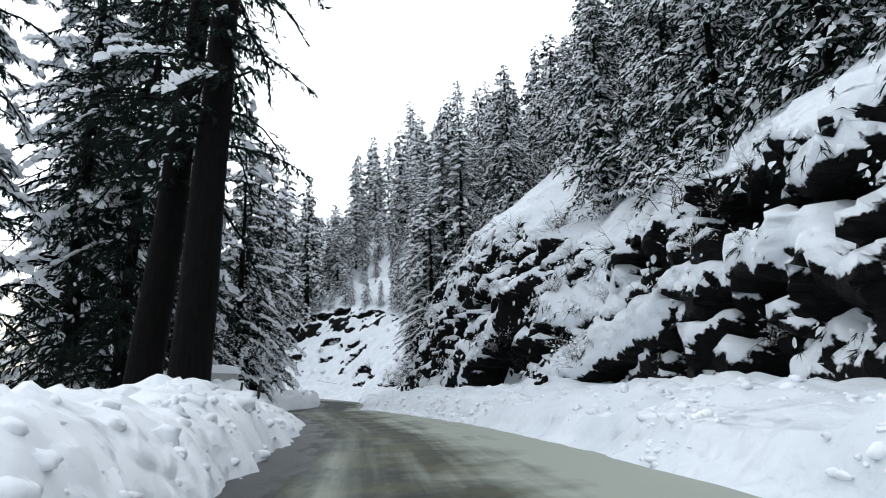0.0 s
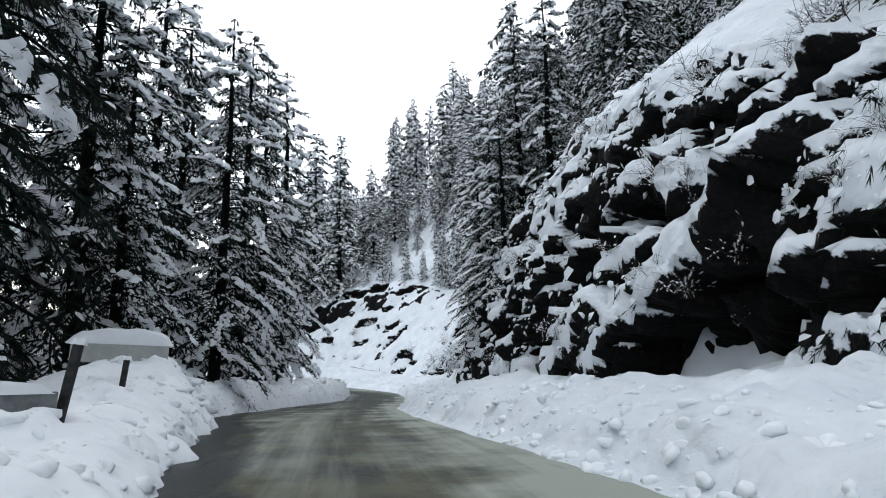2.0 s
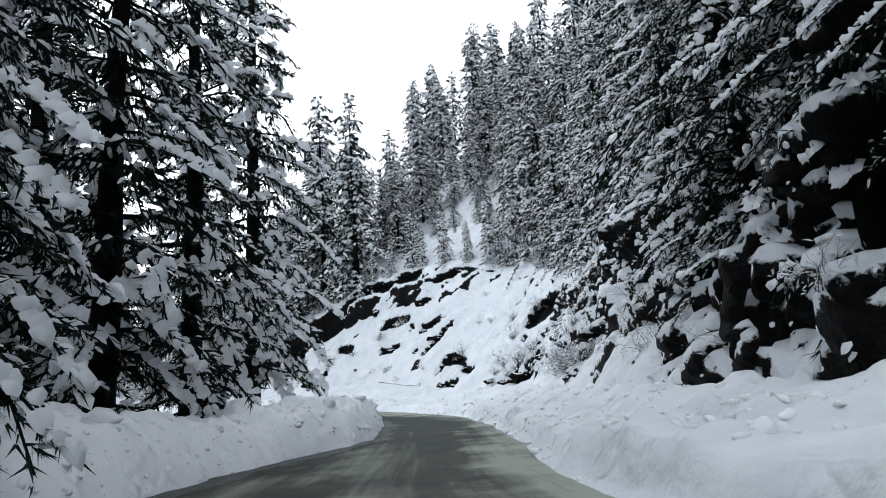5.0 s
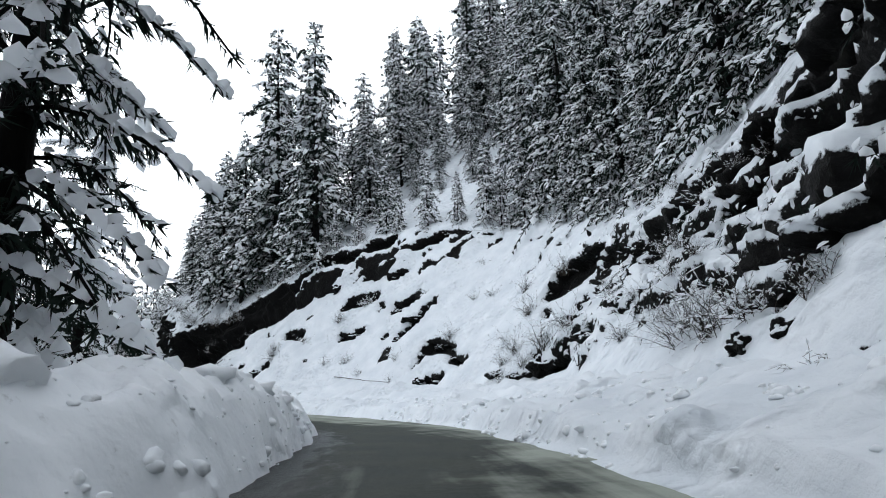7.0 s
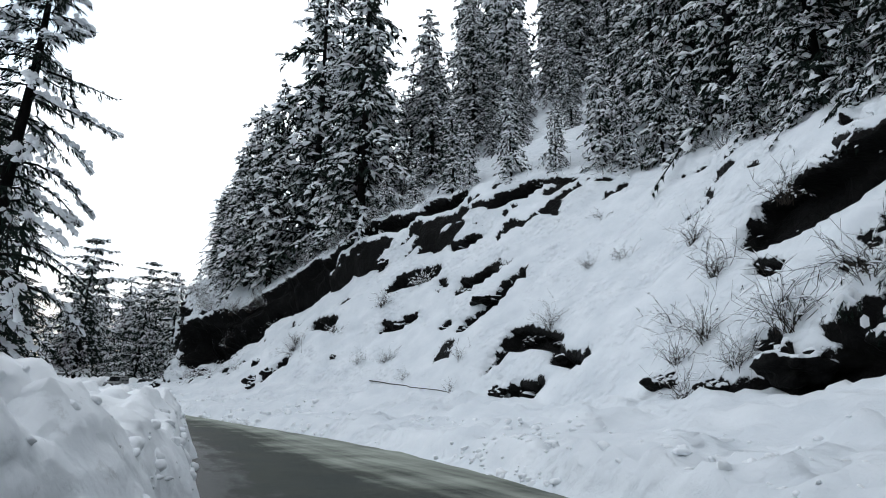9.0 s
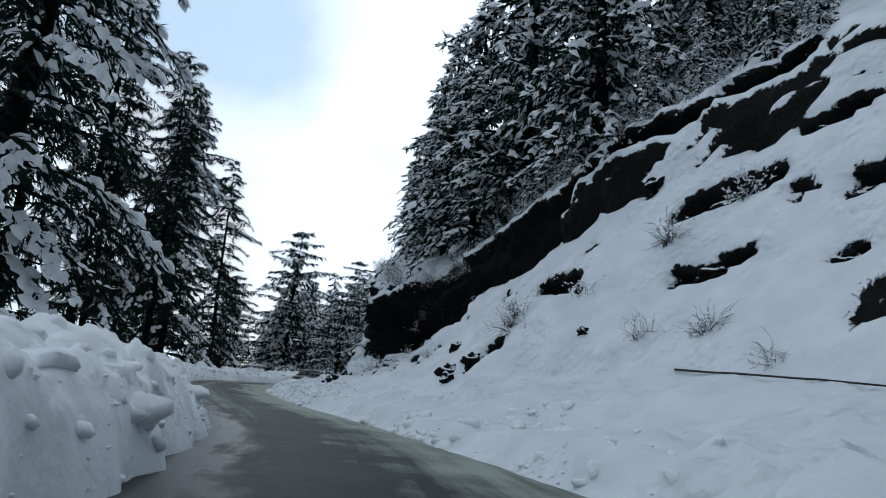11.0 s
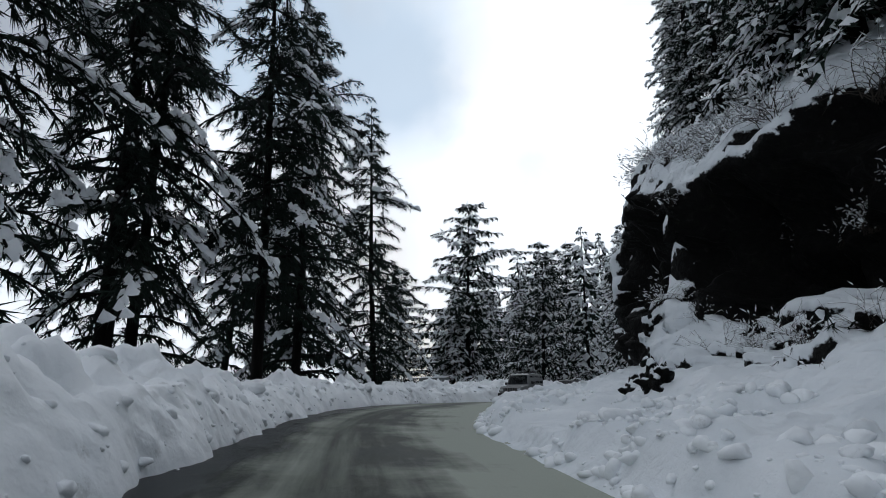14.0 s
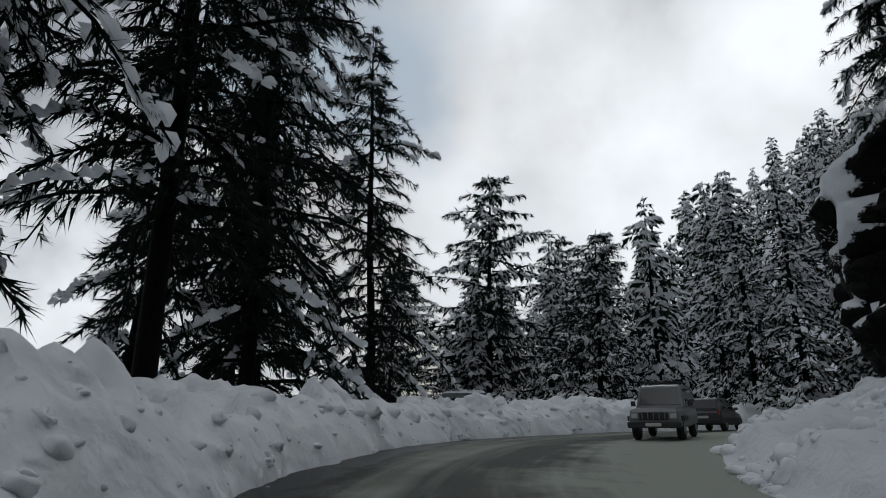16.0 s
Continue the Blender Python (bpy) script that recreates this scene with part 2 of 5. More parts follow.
# ---- mesh helpers ----
def mesh_of(name, verts, faces, mat, smooth=True, uv=None):
    me = bpy.data.meshes.new(name)
    me.from_pydata([tuple(v) for v in verts] if not isinstance(verts, np.ndarray) else verts.tolist(), [], faces if isinstance(faces, list) else faces.tolist())
    me.materials.append(mat)
    if smooth:
        me.polygons.foreach_set("use_smooth", [True] * len(me.polygons))
    if uv is not None:
        layer = me.uv_layers.new(name="UVMap")
        idx = np.empty(len(me.loops), dtype=np.int32)
        me.loops.foreach_get("vertex_index", idx)
        layer.data.foreach_set("uv", np.asarray(uv, dtype=np.float32)[idx].ravel())
    me.update()
    return me


def part(name, me, parent, label=""):
    ob = new(name, me)
    ob.parent = parent
    return tagged(ob, label)


def grid_faces(rows, cols, flip=False):
    a = (np.arange(rows - 1)[:, None] * cols + np.arange(cols - 1)[None, :]).ravel()
    f = np.stack([a, a + 1, a + cols + 1, a + cols], 1)
    return f[:, ::-1] if flip else f


# ---- the way of the road ----
way = [BASE @ Vector((METRES * x, METRES * y, METRES * z)) for t, x, y, z, *_ in ROWS]
path = [(p.x, p.y) for p in way]
d0 = (Vector(path[2]) - Vector(path[0])).normalized()
path = [tuple(Vector(path[0]) - d0 * k) for k in (60, 45, 30, 15)] + path
path += [(-66.4, 149.3), (-70.5, 154.8), (-73.4, 161.2), (-74.4, 168.3), (-73.8, 176.0), (-71.4, 185.0), (-67.6, 194.0), (-62.5, 204.0), (-56.5, 214.0), (-50.0, 224.0)]
path = np.array(path)
arc = np.concatenate([[0], np.cumsum(np.linalg.norm(np.diff(path, axis=0), axis=1))]) - 60.0
S_END = float(arc[-1]) - 1.0
fine_s = np.arange(-60, S_END, 0.25)
cx, cy = np.interp(fine_s, arc, path[:, 0]), np.interp(fine_s, arc, path[:, 1])
kernel = np.exp(-np.linspace(-2, 2, 49) ** 2)
kernel /= kernel.sum()
cx, cy = (np.convolve(np.pad(c, 24, mode="reflect", reflect_type="odd"), kernel, mode="valid") for c in (cx, cy))
tx, ty = np.gradient(cx), np.gradient(cy)
tl = np.hypot(tx, ty)
tx, ty = tx / tl, ty / tl
road_s = [-60, 0, 20, 41, 55, 66, 76, 86, 102, 115, 128, 138, 149, 160, 170, 185, 200, 240]
road_z = [0.0, 0.0, 0.09, 0.12, -0.25, -0.58, -0.5, -0.32, -0.18, 0.25, 0.85, 1.55, 2.2, 3.0, 3.8, 5.0, 6.0, 8.0]
cz = np.interp(fine_s, road_s, road_z)
cz = np.convolve(np.pad(cz, 24, mode="edge"), kernel, mode="valid")


def along(s, u, h):
    """The place u metres to the right of the way at s, h over the road."""
    x, y, z = np.interp(s, fine_s, cx), np.interp(s, fine_s, cy), np.interp(s, fine_s, cz)
    a, b = np.interp(s, fine_s, tx), np.interp(s, fine_s, ty)
    return x + b * u, y - a * u, z + h


EDGE_L = ([-60, 25, 39, 50, 60, 70, 80, 90, 108, 113, 120, 137, 150, 160, 172, 185, 240], [-2.0, -2.0, -3.4, -6.0, -7.0, -6.0, -2.6, -2.4, -1.4, -0.8, -1.0, -2.3, -2.8, -2.4, -2.6, -3.4, -5.0])
EDGE_R = ([-60, 7, 18, 34, 44, 61, 73, 90, 102, 112, 119, 129, 138, 149, 163, 175, 186, 194, 204, 240], [4.4, 4.3, 3.9, 3.0, 2.6, 2.6, 3.3, 3.2, 4.4, 5.7, 5.4, 4.2, 3.7, 3.3, 3.7, 4.6, 5.4, 5.2, 4.4, 3.8])


def edge(table, s):
    return np.interp(s, table[0], table[1])


# right-hand bank: (u, h) of foot, face, face top, under lip, lip, shelf, hill, by s
RIGHT = [
    (-60, 10.2, 0.9, 10.8, 3.5, 11.4, 6.5, 11.4, 7.0, 12.0, 7.6, 15.0, 10.5, 22.0, 16.0),
    (15, 10.2, 0.9, 10.6, 3.5, 11.2, 6.5, 11.0, 7.0, 11.6, 7.6, 15.0, 10.5, 22.0, 16.0),
    (24, 11.5, 0.8, 11.4, 3.5, 12.0, 6.0, 11.8, 6.4, 12.4, 6.9, 15.0, 10.5, 22.0, 16.0),
    (28, 10.2, 1.2, 11.6, 3.0, 12.8, 5.5, 13.2, 7.0, 13.8, 8.0, 15.2, 10.2, 22.0, 16.5),
    (34, 9.8, 1.0, 10.2, 4.5, 11.5, 8.5, 11.8, 9.2, 12.7, 10.4, 15.0, 11.5, 22.0, 17.0),
    (42, 9.0, 0.8, 9.6, 5.0, 10.4, 9.0, 11.2, 10.8, 12.6, 13.0, 15.0, 15.0, 22.0, 20.5),
    (50, 8.6, 1.5, 9.3, 5.0, 10.3, 8.2, 11.4, 11.2, 12.6, 14.3, 14.5, 16.0, 22.0, 22.0),
    (58, 8.3, 1.2, 9.0, 4.0, 9.6, 7.0, 9.8, 9.0, 10.8, 11.2, 14.0, 15.0, 22.0, 22.0),
    (68, 7.5, 1.2, 8.6, 3.5, 9.8, 6.0, 10.2, 7.5, 11.5, 9.5, 15.0, 13.5, 22.0, 20.5),
    (76, 7.5, 1.2, 9.2, 3.8, 10.8, 7.4, 10.4, 8.8, 11.6, 10.0, 14.5, 12.5, 22.0, 19.5),
    (84, 7.6, 1.2, 9.8, 4.0, 11.6, 7.8, 11.0, 9.4, 12.2, 10.6, 14.5, 12.8, 22.0, 19.5),
    (90, 8.0, 1.3, 10.5, 4.0, 12.8, 7.2, 12.0, 8.6, 13.0, 9.8, 15.4, 12.2, 23.0, 20.0),
    (96, 9.6, 1.4, 12.4, 4.5, 14.6, 7.4, 13.8, 8.8, 15.0, 10.1, 17.5, 12.8, 25.0, 20.5),
    (102, 12.0, 1.6, 15.0, 5.5, 17.4, 9.0, 17.6, 9.8, 19.0, 11.5, 22.0, 14.0, 29.0, 21.5),
    (112, 13.0, 1.4, 17.5, 6.5, 22.0, 12.0, 23.5, 14.0, 24.5, 15.2, 27.0, 17.0, 34.0, 24.0),
    (119, 14.0, 1.8, 18.5, 7.8, 22.5, 13.0, 24.2, 15.0, 25.2, 16.3, 28.0, 18.0, 35.0, 25.0),
    (129, 12.0, 2.4, 15.8, 7.0, 19.6, 13.8, 20.2, 16.8, 21.4, 18.8, 24.4, 20.8, 31.0, 27.0),
    (138, 10.5, 2.2, 13.8, 6.8, 17.4, 12.2, 17.4, 15.4, 18.8, 17.6, 22.0, 19.8, 29.5, 27.0),
    (149, 9.5, 1.8, 13.0, 5.0, 16.3, 9.0, 15.4, 12.0, 16.8, 13.6, 20.0, 16.0, 28.0, 24.0),
    (156, 9.5, 1.6, 12.0, 3.0, 14.8, 5.0, 13.2, 8.2, 14.2, 9.6, 17.5, 13.0, 26.0, 21.5),
    (162, 10.0, 1.5, 12.2, 2.5, 13.4, 5.0, 11.8, 8.6, 12.6, 10.0, 16.0, 13.0, 24.0, 21.0),
    (167, 11.2, 1.6, 11.6, 3.2, 12.2, 5.6, 12.6, 8.8, 13.8, 10.4, 17.0, 13.5, 25.0, 21.0),
    (173, 13.2, 1.7, 14.6, 3.6, 15.4, 7.0, 13.6, 10.4, 14.2, 12.0, 17.0, 14.5, 25.0, 22.5),
    (181, 13.4, 1.6, 14.8, 4.5, 15.2, 8.0, 12.6, 11.8, 13.2, 13.4, 16.5, 15.8, 24.0, 23.0),
    (190, 11.0, 1.5, 11.2, 5.0, 11.0, 7.6, 10.8, 10.0, 12.4, 11.6, 16.5, 14.5, 24.0, 22.0),
    (197, 8.9, 1.4, 8.4, 3.8, 7.6, 6.2, 8.2, 8.4, 10.6, 10.2, 16.5, 13.0, 24.0, 20.5),
    (204, 12.0, 1.5, 14.5, 4.0, 17.0, 6.5, 18.5, 8.5, 20.5, 10.5, 23.0, 13.0, 29.0, 18.0),
    (240, 13.0, 1.8, 16.0, 4.0, 19.0, 7.0, 20.0, 9.0, 22.0, 11.0, 25.0, 14.0, 31.0, 19.0),
]
RT = np.array(RIGHT)


def right_profile(s):
    """Control points of the bank from the road's edge to the wooded hill."""
    row = [np.interp(s, RT[:, 0], RT[:, k]) for k in range(1, RT.shape[1])]
    e = float(edge(EDGE_R, s))
    pts = [(e, -0.03), (e + 0.5, 0.22), (e + (row[0] - e) * 0.5, 0.55)] + [(row[k], row[k + 1]) for k in range(0, 14, 2)]
    return np.array(pts)


# how rocky the bank is from foot to lip, by s
BARE = ([-60, 17, 21, 30, 34, 52, 60, 68, 76, 90, 100, 108, 124, 132, 140, 152, 160, 200, 240], [1, 1, 0.55, 0.45, 1, 1, 0.9, 0.8, 0.7, 0.75, 0.55, 0.2, 0.22, 0.35, 0.35, 0.5, 1, 1, 0.4])
BANKS = ([-60, 5, 16, 22, 32, 38, 46, 52, 62, 72, 84, 96, 106, 118, 126, 140, 156, 172, 186, 240], [1.5, 1.5, 1.35, 0.85, 0.75, 1.1, 1.6, 1.8, 1.85, 1.75, 1.6, 1.6, 1.45, 1.5, 1.5, 1.55, 1.5, 1.4, 1.5, 1.6])


def hill_height(s, u):
    """Smooth height over the road of the wooded hill, right of the bank."""
    p = right_profile(s)
    if u >= p[-1, 0]:
        return p[-1, 1] + (u - p[-1, 0]) * 1.0
    return float(np.interp(u, np.maximum.accumulate(p[:, 0]), p[:, 1]))


def fractal(x, y, z, scale, octaves=4):
    return noise.fractal((x / scale, y / scale, z / scale), 1.0, 2.0, octaves)


def place_at(s):
    """Origin and right-hand direction of the way at s."""
    return [float(np.interp(s, fine_s, c)) for c in (cx, cy, cz, tx, ty)]


def smooth(a, b, v):
    t = np.clip((v - a) / (b - a), 0, 1)
    return t * t * (3 - 2 * t)


# dark hollows in the face, slots kept bare of snow and placed to fit the camera's view: s, h of one end, s, h of the
# other, half width
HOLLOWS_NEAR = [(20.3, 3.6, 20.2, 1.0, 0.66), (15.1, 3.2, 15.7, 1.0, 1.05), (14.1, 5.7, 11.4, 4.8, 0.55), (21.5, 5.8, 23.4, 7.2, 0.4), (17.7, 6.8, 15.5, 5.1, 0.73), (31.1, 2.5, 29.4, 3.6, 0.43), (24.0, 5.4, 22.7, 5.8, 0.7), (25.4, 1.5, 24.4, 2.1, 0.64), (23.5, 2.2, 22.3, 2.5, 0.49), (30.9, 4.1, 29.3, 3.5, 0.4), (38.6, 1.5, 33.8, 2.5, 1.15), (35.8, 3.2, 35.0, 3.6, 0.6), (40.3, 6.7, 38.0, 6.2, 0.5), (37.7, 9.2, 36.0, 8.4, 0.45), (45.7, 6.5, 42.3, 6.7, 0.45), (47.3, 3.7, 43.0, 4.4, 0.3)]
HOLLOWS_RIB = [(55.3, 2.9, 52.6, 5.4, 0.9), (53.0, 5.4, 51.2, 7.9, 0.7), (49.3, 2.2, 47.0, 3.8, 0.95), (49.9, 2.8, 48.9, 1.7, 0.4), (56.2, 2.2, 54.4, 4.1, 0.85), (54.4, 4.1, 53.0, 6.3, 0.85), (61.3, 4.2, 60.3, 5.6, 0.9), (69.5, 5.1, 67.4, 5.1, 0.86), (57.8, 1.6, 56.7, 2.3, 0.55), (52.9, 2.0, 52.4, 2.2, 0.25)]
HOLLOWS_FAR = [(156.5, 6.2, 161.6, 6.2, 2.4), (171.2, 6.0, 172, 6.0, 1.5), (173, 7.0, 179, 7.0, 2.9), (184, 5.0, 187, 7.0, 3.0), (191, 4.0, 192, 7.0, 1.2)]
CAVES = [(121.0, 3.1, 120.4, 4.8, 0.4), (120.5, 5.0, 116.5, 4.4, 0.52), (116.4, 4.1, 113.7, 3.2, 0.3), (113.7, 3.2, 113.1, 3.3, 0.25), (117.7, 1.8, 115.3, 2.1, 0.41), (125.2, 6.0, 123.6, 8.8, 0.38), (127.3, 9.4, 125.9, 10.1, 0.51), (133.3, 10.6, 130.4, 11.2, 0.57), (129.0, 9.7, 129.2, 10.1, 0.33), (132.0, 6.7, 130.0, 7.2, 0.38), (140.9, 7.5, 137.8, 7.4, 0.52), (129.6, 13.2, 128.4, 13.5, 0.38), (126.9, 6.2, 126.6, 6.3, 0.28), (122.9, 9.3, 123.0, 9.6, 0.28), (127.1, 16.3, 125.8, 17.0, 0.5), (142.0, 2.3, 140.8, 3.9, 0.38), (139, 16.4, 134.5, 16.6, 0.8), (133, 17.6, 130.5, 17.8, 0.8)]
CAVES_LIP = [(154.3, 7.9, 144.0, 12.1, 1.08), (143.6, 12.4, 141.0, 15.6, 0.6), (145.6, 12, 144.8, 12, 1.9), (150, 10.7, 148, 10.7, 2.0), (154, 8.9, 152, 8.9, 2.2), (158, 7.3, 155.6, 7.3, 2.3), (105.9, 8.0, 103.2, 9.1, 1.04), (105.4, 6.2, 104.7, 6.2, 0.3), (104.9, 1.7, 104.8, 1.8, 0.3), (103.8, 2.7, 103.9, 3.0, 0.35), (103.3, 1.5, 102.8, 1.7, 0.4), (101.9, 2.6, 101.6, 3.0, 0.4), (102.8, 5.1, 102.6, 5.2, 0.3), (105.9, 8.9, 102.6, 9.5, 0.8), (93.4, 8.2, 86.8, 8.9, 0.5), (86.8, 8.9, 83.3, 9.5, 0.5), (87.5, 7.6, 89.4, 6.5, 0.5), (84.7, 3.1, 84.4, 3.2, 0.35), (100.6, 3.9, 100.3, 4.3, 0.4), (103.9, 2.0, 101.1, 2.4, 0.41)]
# thick snow on the ledges, in the same terms
LEDGES_NEAR = [(16.3, 4.4, 13.0, 4.5, 0.5), (20.0, 4.4, 16.6, 4.3, 0.4), (13.0, 6.2, 11.8, 6.3, 0.55), (14.6, 8.4, 12.4, 7.5, 0.75), (30.1, 5.4, 24.4, 4.9, 1.2), (28.5, 2.1, 20.7, 3.5, 0.87), (38.5, 4.0, 35.6, 4.4, 0.5), (13.9, 2.8, 13.3, 2.7, 0.35), (18.9, 2.6, 18.1, 2.6, 0.32), (32.3, 8.2, 30.1, 8.5, 0.35), (40.2, 3.3, 38.4, 3.2, 0.75), (38.4, 3.2, 36.5, 4.8, 0.55), (36.5, 4.8, 35.3, 4.7, 0.6), (41.3, 4.8, 38.4, 5.2, 0.42), (40.2, 8.0, 39.3, 7.9, 0.5), (37.4, 7.0, 35.7, 7.1, 0.58)]
LEDGES_RIB = [(47.7, 12.2, 40.7, 12.1, 0.7), (50.7, 8.4, 47.7, 12.2, 0.42), (52.1, 4.3, 49.4, 8.0, 0.4), (55.8, 1.7, 52.0, 4.0, 0.5), (46.3, 1.6, 42.9, 2.8, 0.42), (41.5, 1.5, 40.9, 2.0, 0.4), (49.7, 8.2, 47.8, 10.0, 0.38), (58.3, 8.2, 53.6, 8.4, 0.6), (53.4, 10.2, 50.6, 12.2, 0.5), (52.9, 9.4, 50.9, 10.0, 0.35), (51.3, 1.6, 50.3, 1.6, 0.57), (57.1, 6.0, 55.7, 5.7, 0.32), (54.7, 1.9, 53.2, 1.9, 0.44)]
LEDGES_FAR = [(169.4, 4.2, 166.4, 5.8, 1.1), (166.4, 3.2, 163.4, 2.6, 0.95), (168.6, 7.2, 166.8, 7.4, 0.6), (183.8, 3.3, 183.0, 3.6, 0.6), (182.0, 8.4, 177.7, 5.7, 0.9), (174.9, 4.2, 167.1, 2.4, 0.68), (179.0, 7.4, 174.0, 7.8, 0.8), (182.8, 3.7, 175.2, 3.5, 0.79), (181.5, 2.9, 180.2, 4.8, 0.63), (193.5, 7.2, 193.5, 8.8, 1.1), (195, 5.2, 195, 5.6, 0.9)]
SLOTS = np.array(HOLLOWS_NEAR + HOLLOWS_RIB + HOLLOWS_FAR)
GROTS = np.array(CAVES + CAVES_LIP)
SHELVES = np.array(LEDGES_NEAR + LEDGES_RIB + LEDGES_FAR)


def inside(table, s, h):
    """How deep a place lies in the nearest of these slots, 0 to 1, and that slot's half width."""
    ax, ay, dx, dy = table[:, 0], table[:, 1], table[:, 2] - table[:, 0], table[:, 3] - table[:, 1]
    t = np.clip(((s - ax) * dx + (h - ay) * dy) / (dx * dx + dy * dy + 1e-6), 0, 1)
    d = np.hypot(s - ax - t * dx, h - ay - t * dy) / (1.2 * table[:, 4])
    k = int(d.argmin())
    return max(0.0, 1.0 - float(d[k]) ** 2), float(table[k, 4])


def cell_of(x, y, z):
    """A chance value for the block that holds a place, how far it lies from the block's middle, and the crack round it."""
    dist, mids = noise.voronoi((x, y, z))
    v = math.sin(mids[0].x * 91.7 + mids[0].y * 47.3 + mids[0].z * 23.1) * 4375.85
    return v - math.floor(v), x - mids[0].x, float(smooth(0.2, 0.0, dist[1] - dist[0]))


def nearby(table, s):
    """Those of the slots that reach near s."""
    lo, hi = np.minimum(table[:, 0], table[:, 2]), np.maximum(table[:, 0], table[:, 2])
    near = table[(lo < s + 6) & (hi > s - 6)]
    return near if len(near) else table[:1]


def build_right_bank():
    stations = np.arange(-40, S_END - 2, 0.33)
    seg = [3, 11, 15, 20, 20, 11, 9, 8, 6]
    cols = sum(seg) + 1
    verts, white = np.zeros((len(stations), cols, 3)), np.zeros((len(stations), cols))
    for i, s in enumerate(stations):
        p = right_profile(s)
        bare = np.interp(s, *BARE)
        ox, oy, oz, a, b = place_at(s)
        slots, grots, shelves = (nearby(table, s) for table in (SLOTS, GROTS, SHELVES))
        col = 0
        for k in range(len(seg) + 1):
            for j in range(seg[k] if k < len(seg) else 1):
                if k < len(seg):
                    f = j / seg[k]
                    u, h = p[k, 0] * (1 - f) + p[k + 1, 0] * f, p[k, 1] * (1 - f) + p[k + 1, 1] * f
                    w = (0.0, 0.05, 0.14, bare, bare, float(np.interp(s, [102, 108, 138, 143], [max(bare, 0.75), 0.4, 0.4, max(bare, 0.75)])), 0.7 if s < 104 else 0.3, 0.3, 0.15)[k] * (f * 2 if k == 3 and f < 0.5 else 1) * (0.35 if k == 3 and 72 < s < 97 else 1)
                else:
                    u, h, w = p[-1, 0] + 4, p[-1, 1] + 1.0, 0.0
                x, y, z = ox + b * u, oy - a * u, oz + h
                big, mid, low = fractal(x, y, z, 3.6, 2), fractal(x + 40, y, z, 1.3, 3), fractal(x, y + 90, z, 2.2, 3)
                crag = 1.0 - 2.0 * abs(fractal(x + 7, y - 30, z, 2.6, 2))
                wob = 0.9 * fractal(x, y + 50, z, 3.0, 2)
                across, down = 0.70 * h + 0.71 * s + wob, 0.70 * s - 0.71 * h - wob
                chance, tilt, crack = cell_of(across / 1.3, down / 3.4, 0.5)
                small, bend, split = cell_of(across / 0.62 + 9, down / 1.5, 0.5)
                block = 0.7 * (chance - 0.5) - 0.5 * tilt - 0.25 * crack + 0.26 * (small - 0.5) - 0.15 * bend
                rib = 1.0 - 2.4 * abs(fractal(across / 2.3, down / 6.5, 3.0, 1.0, 3))
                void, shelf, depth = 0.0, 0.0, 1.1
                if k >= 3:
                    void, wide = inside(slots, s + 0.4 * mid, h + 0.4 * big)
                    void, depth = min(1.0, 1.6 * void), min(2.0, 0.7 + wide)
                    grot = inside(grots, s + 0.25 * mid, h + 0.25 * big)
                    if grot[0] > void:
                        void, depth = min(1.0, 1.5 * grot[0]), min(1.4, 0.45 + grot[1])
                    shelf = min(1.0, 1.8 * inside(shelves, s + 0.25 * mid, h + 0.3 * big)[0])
                w *= 0.45 if 104 < s < 148 and k in (3, 4, 5) else 1.0
                out = w * (1 - 0.65 * shelf) * (0.8 * big + 0.5 * mid + 0.3 * crag + 0.75 * rib + 0.4 * fractal(x, y + 5, z * 0.8, 0.8, 3) + block * float(np.interp(s, [62, 72, 104, 148, 156], [1, 0.7, 0.3, 0.3, 0.7]))) - depth * void * (1 - shelf) + 0.55 * shelf
                lump = (0.0, 0.10, 0.22)[min(col, 2)] if k < 3 else 0.25
                u2, h2 = u - out, h + lump * low + w * (0.35 * mid + 0.3 * big) + (0.5 * max(0.0, clod(x, y, z, 0.9)) * smooth(-0.25, 0.15, fractal(x, y, 3.0, 4.0, 2)) + 0.26 * mounds(x + 0.2 * mid, y, 0.85) * smooth(-0.1, 0.25, fractal(x, y, 12.0, 3.0, 2)) if 1 <= k <= 2 else 0)
                verts[i, col] = ox + b * u2, oy - a * u2, oz + h2
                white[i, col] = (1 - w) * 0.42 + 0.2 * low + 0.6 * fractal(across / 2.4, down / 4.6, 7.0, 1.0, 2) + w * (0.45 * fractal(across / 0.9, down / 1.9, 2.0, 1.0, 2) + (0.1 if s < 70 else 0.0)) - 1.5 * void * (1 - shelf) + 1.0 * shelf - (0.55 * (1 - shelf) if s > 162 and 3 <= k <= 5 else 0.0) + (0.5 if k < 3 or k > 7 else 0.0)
                col += 1
    ds, du = np.gradient(verts, axis=0), np.gradient(verts, axis=1)
    nrm = np.cross(du, ds)
    nrm /= np.linalg.norm(nrm, axis=2, keepdims=True) + 1e-9
    nz = nrm[:, :, 2]
    nz = nz if nz.mean() > 0 else -nz
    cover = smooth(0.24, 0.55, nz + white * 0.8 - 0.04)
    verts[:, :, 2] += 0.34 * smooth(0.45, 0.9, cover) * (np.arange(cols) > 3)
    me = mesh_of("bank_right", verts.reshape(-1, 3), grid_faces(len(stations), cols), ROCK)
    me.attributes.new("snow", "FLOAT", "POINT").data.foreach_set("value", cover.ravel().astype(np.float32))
    return tagged(new("bank_right", me), "steep snow-covered roadside bank with dark bare rock faces", "rock bank", kind="structure")


